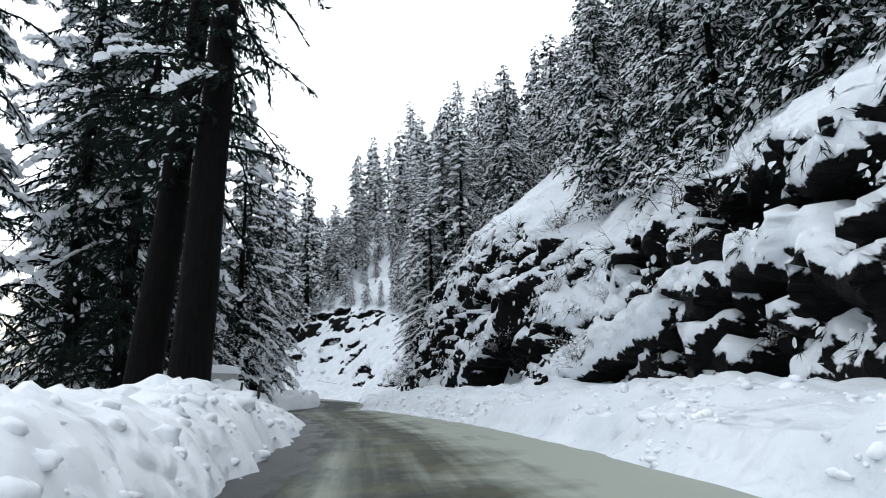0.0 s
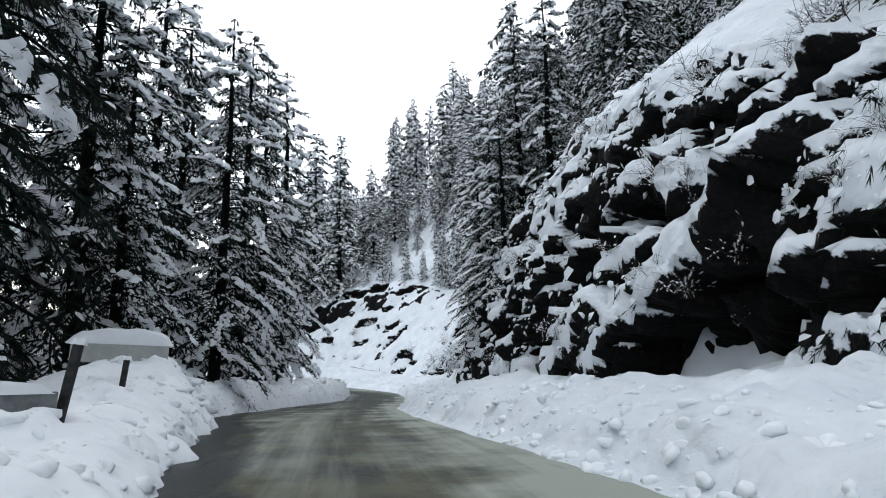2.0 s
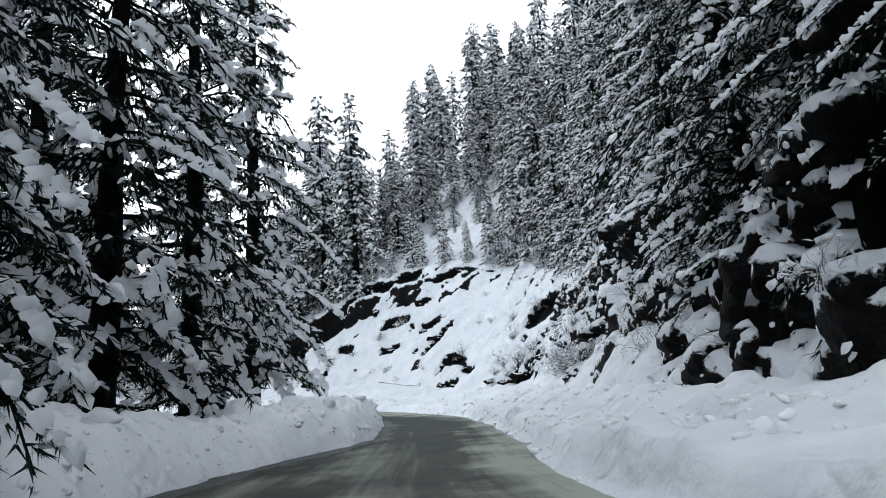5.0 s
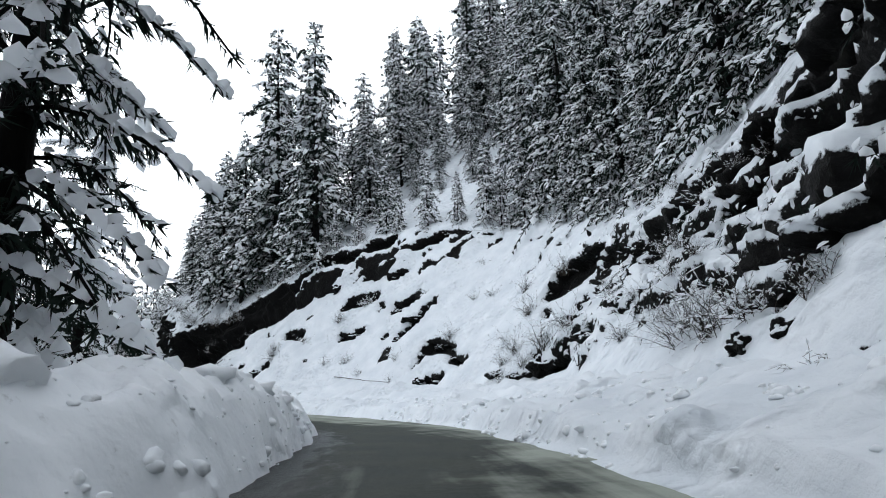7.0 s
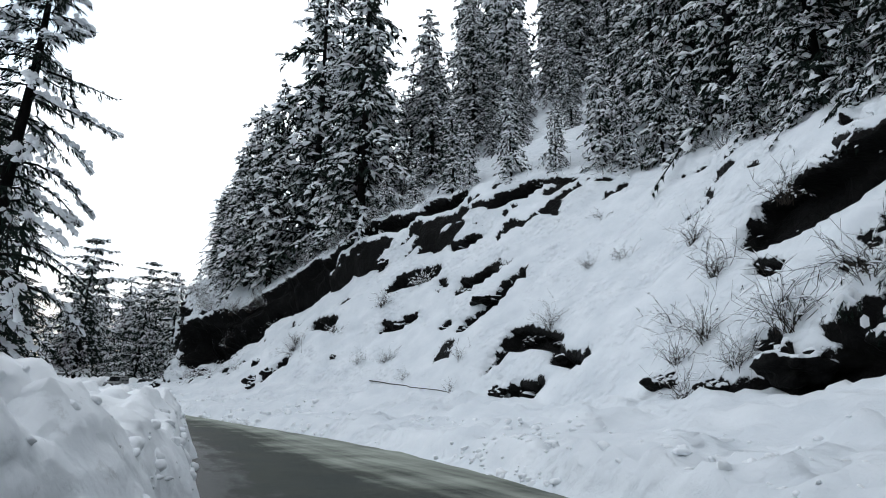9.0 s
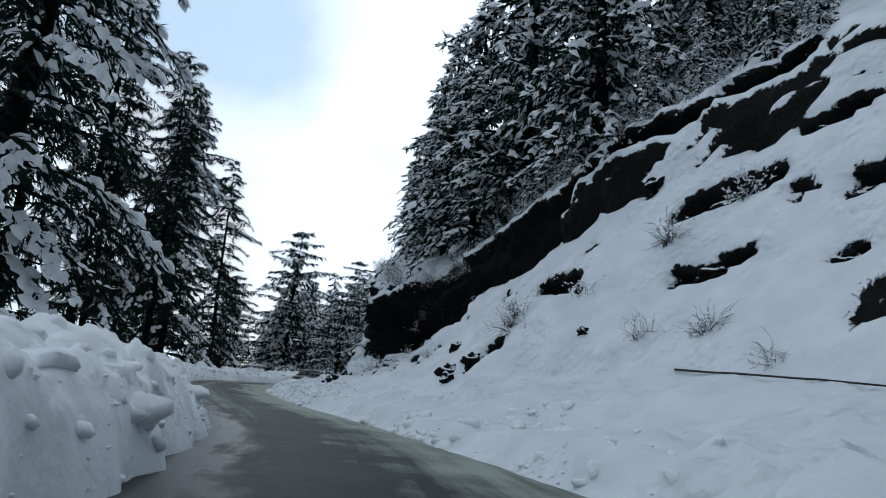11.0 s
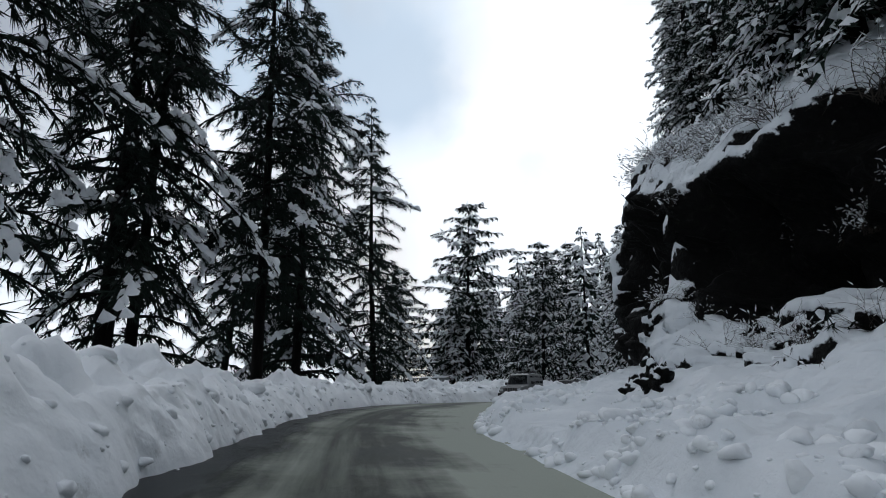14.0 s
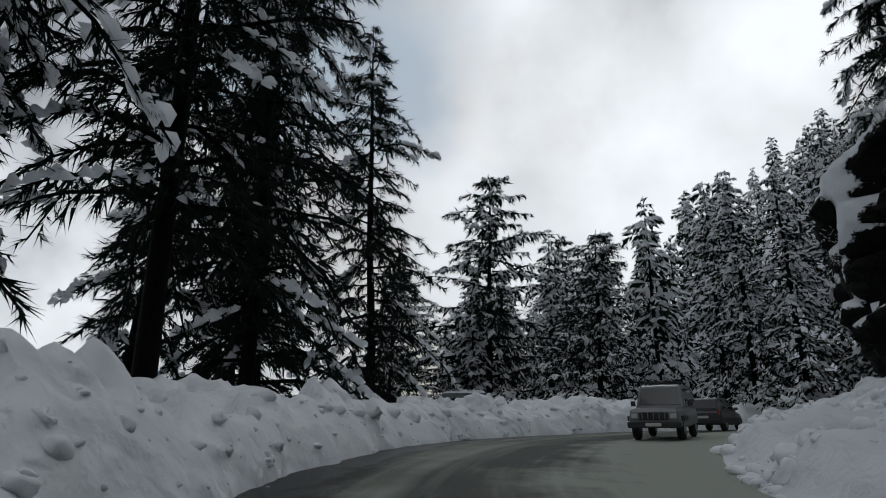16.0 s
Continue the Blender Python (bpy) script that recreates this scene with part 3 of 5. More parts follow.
def clod(x, y, z, scale):
    """Rounded lumps with creases between them."""
    return 0.62 - noise.voronoi((x / scale, y / scale, z / scale))[0][0]


def mounds(x, y, scale):
    """Rounded heaps that lean on one another, 0 to 1."""
    d = noise.voronoi((x / scale, y / scale, 0.37))[0][0]
    return max(0.0, 1.0 - (d / 0.72) ** 2)


def build_left_bank():
    """A ploughed wall of snow: a height over the road for each place along it and each distance from its edge."""
    stations = np.arange(-30, S_END - 2, 0.15)
    shape = [(0, -0.06), (0.22, 0.2), (0.5, 0.5), (0.9, 0.82), (1.5, 0.97), (2.4, 1.0), (3.6, 0.94), (5.0, 0.75), (7.0, 0.45), (9.5, -0.1), (13.0, -1.0)]
    outs = np.concatenate([np.linspace(0, 1.6, 20), np.linspace(1.7, 4.4, 24), np.linspace(4.7, 13.0, 16)])
    rises = np.interp(outs, [p[0] for p in shape], [p[1] for p in shape])
    verts = np.zeros((len(stations), len(outs), 3))
    for i, s in enumerate(stations):
        e, top = float(edge(EDGE_L, s)), float(np.interp(s, *BANKS))
        top *= 1.0 + 0.25 * fractal(s, 3.0, 0.0, 6.0, 1)
        rag = 0.34 * fractal(s, 9.0, 0.0, 1.6, 3)
        steep = float(np.interp(s, [76, 84, 120, 128], [1.0, 0.5, 0.5, 0.9]))
        blocky = float(np.interp(s, [40, 60, 118, 130], [0.75, 1.0, 1.1, 1.45]))
        for j in range(len(outs)):
            d = outs[j] * (steep if outs[j] < 1.6 else 1.0) - (0.0 if outs[j] < 1.6 else 1.6 * (1 - steep))
            u, h = e - d + rag * max(0.0, 1.0 - outs[j] / 0.7), rises[j] * (top if rises[j] > 0 else 2.2)
            x, y, z = along(s, u, h)
            k = float(np.interp(outs[j], [0, 0.5, 1.1, 1.7, 2.6, 4.5, 9.0], [0.0, 0.15, 0.55, 1.0, 1.0, 0.6, 0.3]))
            wx, wy = x + 0.35 * fractal(x, y, 2.0, 0.9, 2), y + 0.35 * fractal(x, y, 6.0, 0.9, 2)
            where = 0.35 + 0.65 * float(smooth(-0.25, 0.2, fractal(x, y, 8.0, 4.0, 2)))
            lump = 0.42 * mounds(wx, wy, 1.5) + where * (0.34 * mounds(wx + 7, wy, 0.75) + 0.16 * mounds(wx, wy + 5, 0.36)) + 0.25 * fractal(x, y + 17, 0, 3.2, 2) + 0.09 * fractal(x, y, 1.0, 0.4, 3) - 0.38
            lump = blocky * lump + 1.1 * math.exp(-((s - 44) / 4.0) ** 2 - ((u + 8.5) / 3.0) ** 2)
            foot = 0.10 * mounds(wx + 2, wy, 0.32) * float(np.interp(outs[j], [0, 0.15, 0.5, 0.9], [0, 1, 1, 0]))
            verts[i, j] = x, y, z + lump * k + foot
    me = mesh_of("bank_left", verts.reshape(-1, 3), grid_faces(len(stations), len(outs), True), PLOUGHED)
    return tagged(new("bank_left", me), "lumpy ploughed snow bank along the road edge", "snow bank", kind="structure")


def build_road():
    stations = np.arange(-50, S_END - 2, 0.5)
    cols = 19
    verts, uv, rim = np.zeros((len(stations), cols, 3)), np.zeros((len(stations), cols, 2)), np.zeros((len(stations), cols), np.float32)
    for i, s in enumerate(stations):
        a, b = float(edge(EDGE_L, s)) - 1.0, float(edge(EDGE_R, s)) + 0.8
        for j in range(cols):
            u = a + (b - a) * j / (cols - 1)
            x, y, z = along(s, u, 0.0)
            verts[i, j] = x, y, z + 0.02 * fractal(x, y, 0, 1.5, 2)
            uv[i, j] = u, s
            rim[i, j] = u - a - 1.0
    me = mesh_of("road", verts.reshape(-1, 3), grid_faces(len(stations), cols), ROAD, uv=uv.reshape(-1, 2))
    me.attributes.new("from_edge", "FLOAT", "POINT").data.foreach_set("value", rim.ravel())
    return tagged(new("road", me), "narrow wet asphalt mountain road with patches of slush", "road", kind="structure")


def near_way(x, y):
    """s and u of many places at once."""
    x, y = np.asarray(x, float), np.asarray(y, float)
    step = 8
    qx, qy, qs = cx[::step], cy[::step], fine_s[::step]
    d = (x[:, None] - qx) ** 2 + (y[:, None] - qy) ** 2
    k = d.argmin(1)
    ax, ay = tx[::step][k], ty[::step][k]
    dx, dy = x - qx[k], y - qy[k]
    off = dx * ay - dy * ax
    return qs[k] + np.clip(dx * ax + dy * ay, -3, 3), np.sign(off) * np.sqrt(d[np.arange(len(k)), k])


def ground_height(x, y, deep=True):
    """Height of the hills and the valley, sunk under the banks where deep."""
    x, y = np.asarray(x, float), np.asarray(y, float)
    s, u = near_way(x, y)
    base = np.interp(s, fine_s, cz)
    z = np.empty(len(s))
    for i in range(len(s)):
        if u[i] >= 0:
            p_end = np.interp(s[i], RT[:, 0], RT[:, 13])
            h = hill_height(s[i], u[i])
            if deep and u[i] < p_end + 1.0:
                h = hill_height(s[i], max(u[i] - 2.5, 0)) - 2.0
            z[i] = base[i] + h
        else:
            v = -u[i]
            h = 1.0 - 0.42 * max(0.0, v - 6.0)
            h = max(h, -30.0)
            if deep and v < 14.5:
                h = -2.5 - 0.35 * v
            z[i] = base[i] + h
    far = 0.62 * np.maximum(0, y - 205) * np.clip((x + 135) / 45, 0, 1) + 6.5
    flat = 7.5 - 0.10 * np.abs(x + 100)
    north = np.where((s > 172) & (u < -9) & (y > 178), np.maximum(far, flat), -99)
    return np.maximum(z, north)


def build_ground():
    gx = np.concatenate([[-2600, -1500, -800, -450, -330], np.arange(-270, 170, 3.5), [220, 330, 600, 1500, 2600]])
    gy = np.concatenate([[-2600, -1200, -500, -220, -120], np.arange(-70, 400, 3.5), [450, 560, 900, 1500, 2600]])
    xx, yy = np.meshgrid(gx, gy)
    x, y = xx.ravel(), yy.ravel()
    z = ground_height(np.clip(x, -330, 220), np.clip(y, -120, 450))
    z = np.minimum(z, 110 + 0.02 * (z - 110))
    z += np.array([0.9 * fractal(a, b, 0, 14.0, 3) for a, b in zip(x, y)])
    me = mesh_of("ground", np.stack([x, y, z], 1), grid_faces(len(gy), len(gx)), SNOW)
    return tagged(new("ground", me), "snow-covered wooded mountainside", "ground", kind="structure")


build_road()
BANK_R = build_right_bank()
BANK_L = build_left_bank()
build_ground()


def surface(ob):
    """Finds the height of a bank's surface."""
    me = ob.data
    co = np.zeros(len(me.vertices) * 3, np.float32)
    me.vertices.foreach_get("co", co)
    return BVHTree.FromPolygons(co.reshape(-1, 3).tolist(), [tuple(p.vertices) for p in me.polygons])


TOP_R, TOP_L = surface(BANK_R), surface(BANK_L)


def top_of(tree, x, y, z):
    hit = tree.ray_cast(Vector((x, y, z + 6.0)), Vector((0, 0, -1)))[0]
    return z if hit is None else hit.z


# ---- trees ----
OCT_V = np.array([(1, 0, -0.3), (-1, 0, -0.3), (0, 1, -0.5), (0, -1, -0.5), (0, 0, 0.9)], float)
OCT_F = np.array([(0, 2, 4), (2, 1, 4), (1, 3, 4), (3, 0, 4)])
DOME_V = np.array([(1, 0, -0.4), (0.45, 0.8, -0.5), (-0.5, 0.75, -0.5), (-1, 0, -0.4), (-0.5, -0.75, -0.5), (0.45, -0.8, -0.5), (0.4, 0.1, 0.75), (-0.35, -0.1, 0.8)], float)
DOME_F = np.array([(0, 1, 6), (1, 2, 7), (1, 7, 6), (2, 3, 7), (3, 4, 7), (4, 5, 6), (4, 6, 7), (5, 0, 6)])


class Soup:
    """Grows one mesh out of many small pieces."""

    def __init__(self):
        self.v, self.f, self.n = [], [], 0

    def add(self, v, f):
        self.v.append(np.asarray(v, float))
        self.f.extend((np.asarray(f) + self.n).tolist())
        self.n += len(v)

    def mesh(self, name, mat, smooth=True):
        return mesh_of(name, np.concatenate(self.v), self.f, mat, smooth)


def tube(soup, pts, radii, sides):
    pts = np.asarray(pts, float)
    ring = []
    for i, p in enumerate(pts):
        d = pts[min(i + 1, len(pts) - 1)] - pts[max(i - 1, 0)]
        d /= np.linalg.norm(d) + 1e-9
        a = np.cross(d, (0.31, 0.95, 0.1) if abs(d[1]) < 0.9 else (1, 0, 0))
        a /= np.linalg.norm(a)
        b = np.cross(d, a)
        ang = np.arange(sides) * 2 * math.pi / sides
        ring.append(p + radii[i] * (np.cos(ang)[:, None] * a + np.sin(ang)[:, None] * b))
    f = []
    for i in range(len(pts) - 1):
        for k in range(sides):
            f.append([i * sides + k, i * sides + (k + 1) % sides, (i + 1) * sides + (k + 1) % sides, (i + 1) * sides + k])
    soup.add(np.concatenate(ring), f)


def unit(d):
    return d / (np.linalg.norm(d) + 1e-9)


def twig(soup, rng, p, d, length, width):
    d = unit(d)
    side = unit(np.cross(d, rng.normal(size=3)))
    m = p + d * length * 0.5
    soup.add([p, m + side * width, p + d * length + np.array((0, 0, -0.15 * length)), m - side * width], [(0, 1, 2), (0, 2, 3)])


def tuft(soup, rng, p, d, length, blades, broad=1.0):
    """A drooping spray of needle-fine shoots."""
    side = unit(np.cross(d, rng.normal(size=3)))
    e = d + side * rng.uniform(-0.9, 0.9, (blades, 1)) + rng.normal(size=(blades, 3)) * 0.25 + np.array((0, 0, -0.25))
    e /= np.linalg.norm(e, axis=1)[:, None] + 1e-9
    a = p + d * length * rng.uniform(-0.1, 0.55, (blades, 1))
    w = np.cross(e, rng.normal(size=(blades, 3)))
    w *= length * broad * rng.uniform(0.045, 0.085, (blades, 1)) / (np.linalg.norm(w, axis=1)[:, None] + 1e-9)
    tip = a + e * length * rng.uniform(0.45, 0.8, (blades, 1))
    soup.add(np.stack([a - w, a + w, tip], 1).reshape(-1, 3), np.arange(3 * blades).reshape(-1, 3))


def tongue(soup, rng, p, d, long, wide, thick, fine):
    """A clump of snow that lies along a spray."""
    v = (DOME_V if fine else OCT_V) * (1 + (0.1 if fine else 0.2) * rng.normal(size=(8 if fine else 5, 1)))
    d = unit(d)
    side = unit(np.cross((0.02, 0.01, 1), d))
    up = np.cross(d, side)
    soup.add(p + v[:, :1] * d * long + v[:, 1:2] * side * wide + v[:, 2:] * up * thick, DOME_F if fine else OCT_F)


def conifer(name, seed, height, clear, spread, limbs, twigs, load, level, radius, droop=0.35, label="", top=0.85, size=1.0, low=0.5, tiers=0, broad=0.85, blades=6, drape=0.0):
    """A snow-laden conifer: tapered trunk, drooping limbs, sprays of needles and the snow on them."""
    rng = np.random.default_rng(seed)
    root = new(name)
    fine = level == 2
    trunk, wood, leaf, snow = Soup(), Soup(), Soup(), Soup()
    zs = np.linspace(-2.5, height, 12)
    wob = np.cumsum(rng.normal(size=(12, 2)) * 0.06 * height / 28, axis=0)
    pts = np.column_stack([wob[:, 0], wob[:, 1], zs])
    rad = radius * np.clip(1 - (zs / height), 0.03, 1.1) ** 0.75
    tube(trunk, pts, rad, 12 if fine else 5)
    az = rng.uniform(0, 6.28)
    wave = rng.uniform(0, 6.28, size=3)
    for i in range(limbs):
        q = min(max((i + rng.uniform(-0.6, 0.6)) / limbs, 0.0), 0.995)
        if tiers:
            q = min((math.floor(q * tiers) + rng.uniform(0.25, 0.6)) / tiers, 0.99)
        z = clear + (height - clear) * q
        az += 2.4 + rng.normal() * 0.5
        uneven = 1 + 0.2 * math.sin(q * 17 + wave[0] + 2 * math.sin(az + wave[1])) + 0.14 * math.sin(az * 2 + wave[2])
        reach = spread * ((1 - q) ** top) * rng.uniform(0.55, 1.15) * min(1.0, low + 3.0 * q) * uneven + 0.3
        reach = min(reach, 1.05 * spread)
        ax, ay = np.interp(z, zs, pts[:, 0]), np.interp(z, zs, pts[:, 1])
        out = np.array((math.cos(az), math.sin(az), 0.0))
        side = np.array((-math.sin(az), math.cos(az), 0.0))
        sag = droop * rng.uniform(0.5, 1.5) * (1.1 - 0.5 * q)
        ts = np.linspace(0, 1, 5 if fine else 3)
        curve = np.array([(ax, ay, z) + out * reach * t + side * reach * 0.12 * math.sin(3 * t + i) + np.array((0, 0, reach * (0.2 * t - sag * t * t))) for t in ts])
        if level:
            tube(wood, curve, 0.016 * reach * (1 - 0.85 * ts) + 0.012, 4 if fine else 3)
        k = max(4, int(twigs * (0.35 + 0.65 * reach / spread)))
        laden = load * rng.uniform(0.2, 1.7)
        for j in range(k):
            t = 0.1 + 0.9 * (j + rng.uniform()) / k
            p = np.array([np.interp(t, ts, curve[:, c]) for c in range(3)])
            bent = rng.choice((-1, 1)) * rng.uniform(0.1, 1.0)
            reach_t = size * rng.uniform(0.35, 0.85) * (1.2 - 0.5 * t) * min(1.0, 0.3 + reach / 3)
            p = p + side * bent * rng.uniform(0, 0.28) * reach * (1.05 - t)
            d = unit(out * rng.uniform(0.2, 1.0) + side * bent + np.array((0, 0, -rng.uniform(0.05, 1.3))))
            if fine:
                tuft(leaf, rng, p, d, reach_t, blades, broad)
            elif level:
                tuft(leaf, rng, p, d, reach_t * 1.2, 3, 1.5)
            else:
                twig(leaf, rng, p, d, reach_t, reach_t * rng.uniform(0.14, 0.24))
            if rng.uniform() < laden * 0.5:
                sz = reach_t * (rng.uniform(0.16, 0.36) if fine else rng.uniform(0.4, 0.75))
                tongue(snow, rng, p + d * reach_t * 0.45 + np.array((0, 0, 0.06 + 0.1 * sz)), d, sz, sz * rng.uniform(0.32, 0.58), sz * rng.uniform(0.22, 0.4), fine)
        if fine and reach > 1.2 and rng.uniform() < (drape or 0.16 + 0.34 * load):
            for t in np.linspace(rng.uniform(0.3, 0.6), 1.04, 20):
                p = np.array([np.interp(t, ts, curve[:, c]) for c in range(3)]) + side * rng.normal() * 0.2 + np.array((0, 0, 0.08 + 0.05 * rng.normal()))
                tongue(snow, rng, p, curve[-1] - curve[-2], rng.uniform(0.15, 0.3), rng.uniform(0.13, 0.25), rng.uniform(0.11, 0.2), True)
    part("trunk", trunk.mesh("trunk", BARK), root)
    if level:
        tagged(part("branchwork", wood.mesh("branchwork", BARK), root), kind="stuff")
    tagged(part("crown", leaf.mesh("crown", NEEDLES, False), root), kind="stuff")
    tagged(part("snow_load", snow.mesh("snow_load", LOAD), root, "clumps of fresh snow on the boughs"), kind="stuff")
    return tagged(root, label, "conifer", "conifers")


def stand(x, y, z, turn, scale, lean=None):
    """lean: degrees, and the level direction about which the trunk leans to the right."""
    tip = Matrix.Rotation(radians(lean[0]), 4, Vector((lean[1], lean[2], 0.0)).normalized()) if lean else Matrix.Identity(4)
    return Matrix.Translation((x, y, z)) @ tip @ Matrix.Rotation(turn, 4, "Z") @ Matrix.Diagonal((scale, scale, scale, 1))


FAR = [conifer("conifer", 10 + k, 26, 0.6, 5.0 + 0.4 * (k % 3), 84, 16, 1.75, 0, 0.32, 0.65, "tall dark conifer heavily loaded with snow on the hillside", size=2.0, top=0.62, low=0.85) for k in range(4)]
MID = [conifer("conifer", 20 + k, 26, 0.5 + 0.4 * k, 4.9 + 0.4 * (k % 3), 104, 27, 1.75, 1, 0.34, 0.7, "tall dark conifer heavily loaded with snow above the bank", size=1.3, top=0.64, low=0.85) for k in range(4)]
NEAR = [conifer("deodar", 40 + k, 30, 3.0 + 1.2 * k, 4.6 + 0.3 * k, 96, 44, 0.14, 2, 0.31, 0.7, "tall dark deodar with drooping snow-dusted boughs", size=1.2, top=0.5, low=0.75, broad=0.55, blades=11, drape=0.3) for k in range(4)]
TIER = [conifer("deodar", 50 + k, 28, 1.0 + 0.6 * k, 12.0, 90, 52, 0.9, 1, 0.42, 0.25, "broad tiered deodar with level snow-lined boughs", size=1.4, top=0.6, low=0.8, tiers=13 + 2 * k) for k in range(2)]
LADEN = [conifer("deodar", 60 + k, 28, 2.2 + 0.6 * k, 4.4, 106, 40, 1.25, 2, 0.42, 0.66, "dense dark deodar hung with thick clumps of snow", size=1.0, top=0.52, low=0.6) for k in range(3)]
OLD = [conifer("deodar", 81, 34, 9.0, 4.2, 80, 60, 0.3, 2, 0.66, 0.75, "massive old deodar with a thick bare dark trunk", size=0.8, top=0.5, low=0.75)]
used = set()
pick = random.Random(5)


def plant(kinds, x, y, z, scale=1.0, k=None, turn=None, lean=None):
    k = pick.randrange(len(kinds)) if k is None else k
    m = stand(x, y, z, pick.uniform(0, 6.28) if turn is None else turn, scale, lean)
    if kinds[k].name not in used:
        used.add(kinds[k].name)
        kinds[k].matrix_basis = m
        return kinds[k]
    return copy_thing(kinds[k], m @ Matrix.Diagonal((*[1 / v for v in kinds[k].scale], 1)))


def on_hill(s, u):
    x, y, z = along(s, u, hill_height(s, u))
    return x, y, z - 0.6


# woods on the hill: the tall ones that stand out, then the rest
spots = []
for s, u, top in [(151.5, 20, 58.5), (142.5, 19.5, 55), (145.5, 21, 47), (138.5, 25.5, 42), (156, 17.5, 42), (160, 16.5, 40), (163, 16, 36), (148.3, 41, 66), (135.3, 43.6, 73), (154, 47.5, 73), (160, 60, 84), (133, 42, 60), (117, 33, 48), (110, 31, 48), (31.5, 15.5, 27), (28, 17, 30), (36, 18, 32), (24, 18, 30), (55, 16, 31), (62, 15, 28), (8, 14.5, 24), (13, 15.5, 27), (18, 15.0, 25), (11, 18.5, 30), (82, 14.8, 27), (85, 17, 28), (87.5, 15.6, 29), (90.5, 16.6, 28), (93, 16.0, 30), (95.5, 18.0, 29), (98, 18.6, 31), (100.5, 20.2, 30), (103, 21.6, 31), (106, 23.6, 32), (108.6, 25.6, 32), (88, 20, 32), (96, 22, 34), (131, 36, 46), (133.5, 39, 52), (129, 38.5, 50), (135.5, 36, 46), (126.8, 36, 47), (132, 45, 60), (137.5, 33.5, 44), (136, 42, 56), (128, 46, 62), (124.5, 40, 54), (126, 29.5, 31), (128.4, 31, 35), (132.6, 31.4, 36), (134, 29, 33), (130.4, 28.6, 28)]:
    x, y, z = on_hill(s, u)
    spots.append((x, y))
    plant(MID, x, y, z, (top - z) / 26)
for s, u, top in [(174, 19.5, 40), (181, 18.0, 38), (185, 19.5, 38), (178, 22, 44), (192, 17.5, 34), (169, 21, 40), (163, 17.5, 36), (188, 22, 38), (165, 16.2, 29), (170, 17.2, 32), (174.5, 16.8, 33), (178.5, 16.0, 33), (182.5, 15.6, 32), (186.5, 15.4, 31)]:
    x, y, z = on_hill(s, u)
    spots.append((x, y))
    plant(LADEN, x, y, z, (top - z) / 28)
for _ in range(9000):
    s, u = pick.uniform(10, 198), 13 + 66 * pick.random() ** 1.4
    lip = float(np.interp(s, RT[:, 0], RT[:, 9]))
    if u < lip + (5.0 if s > 160 else 2.2 if s < 26 or s > 52 else 4.0) or (s > 164 and u > 45):
        continue
    if 124 < s < 135 and u < 33:
        continue
    x, y, z = on_hill(s, u)
    gap = 2.8 + 0.02 * max(0, u - lip - 8)
    if any((x - a) ** 2 + (y - b) ** 2 < gap * gap for a, b in spots) or (u > 62 and s < 70):
        continue
    spots.append((x, y))
    tall = 26 * pick.uniform(0.7, 1.15)
    if z > 42:
        tall *= 0.94
    if y < 75:
        tall = pick.uniform(0.8, 1.1) * (13.5 + 0.25 * max(0.0, y - 45))
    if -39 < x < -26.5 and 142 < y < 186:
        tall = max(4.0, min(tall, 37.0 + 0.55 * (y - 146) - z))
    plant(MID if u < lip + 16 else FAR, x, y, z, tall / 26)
    if len(spots) > 222:
        break
# young trees along the lip
for s in np.arange(99, 153, 2.6):
    s += pick.uniform(-0.6, 0.6)
    u = float(np.interp(s, RT[:, 0], RT[:, 9])) + pick.uniform(0.3, 1.9)
    x, y, z = on_hill(s, u)
    spots.append((x, y))
    plant(FAR, x, y, z + 0.2, pick.uniform(0.14, 0.42))
for s, u, top in [(21, 14.6, 25), (26.5, 16.0, 27), (15.5, 14.2, 25), (29.5, 18.0, 30)]:
    x, y, z = on_hill(s, u)
    plant(MID, x, y, z, (top - z) / 26)
# trees that cling to the rock face
for s, u, h, tall in [(59, 9.6, 4.5, 17), (62, 9.4, 5.0, 18), (65.5, 9.2, 3.2, 17), (69, 9.4, 3.0, 15), (72, 9.8, 4.0, 15), (61, 11.5, 9.0, 20), (66, 12.0, 8.0, 20), (71, 12.5, 8.5, 18), (75, 12.6, 8.0, 17), (79, 13.5, 9.0, 17), (83, 14.2, 10.5, 17), (57, 12.5, 11.5, 18)]:
    x, y, z = along(s, u, h - 1.0)
    plant(LADEN, x, y, z, tall / 28)
# trees along the valley side: x, y, height of the top
for x, y, top in [(-8.2, 20.2, 36), (-11.1, 22.7, 35)]:
    z = float(ground_height([x], [y], False)[0]) - 0.6
    plant(OLD, x, y, z, (top - z) / 34, lean=(3.2, -0.1, 1.0))
for x, y, top in [(-19.6, 58.8, 27), (-23.4, 56, 31), (-21.8, 68, 32), (-23, 75.5, 33), (-24, 84, 37), (-32, 59, 33), (-28, 48, 35), (-20.5, 46, 28), (-20, 33, 31), (-24, 40, 33), (-30, 74, 34), (-26, 65, 33), (-33, 68, 30), (-19, 47, 20), (-22, 26, 28), (-16, 12, 25), (-29, 86, 22), (-36, 80, 26), (-44.4, 118.2, 34)]:
    z = float(ground_height([x], [y], False)[0]) - 0.6
    plant(LADEN, x, y, z, (top - z) / 28)
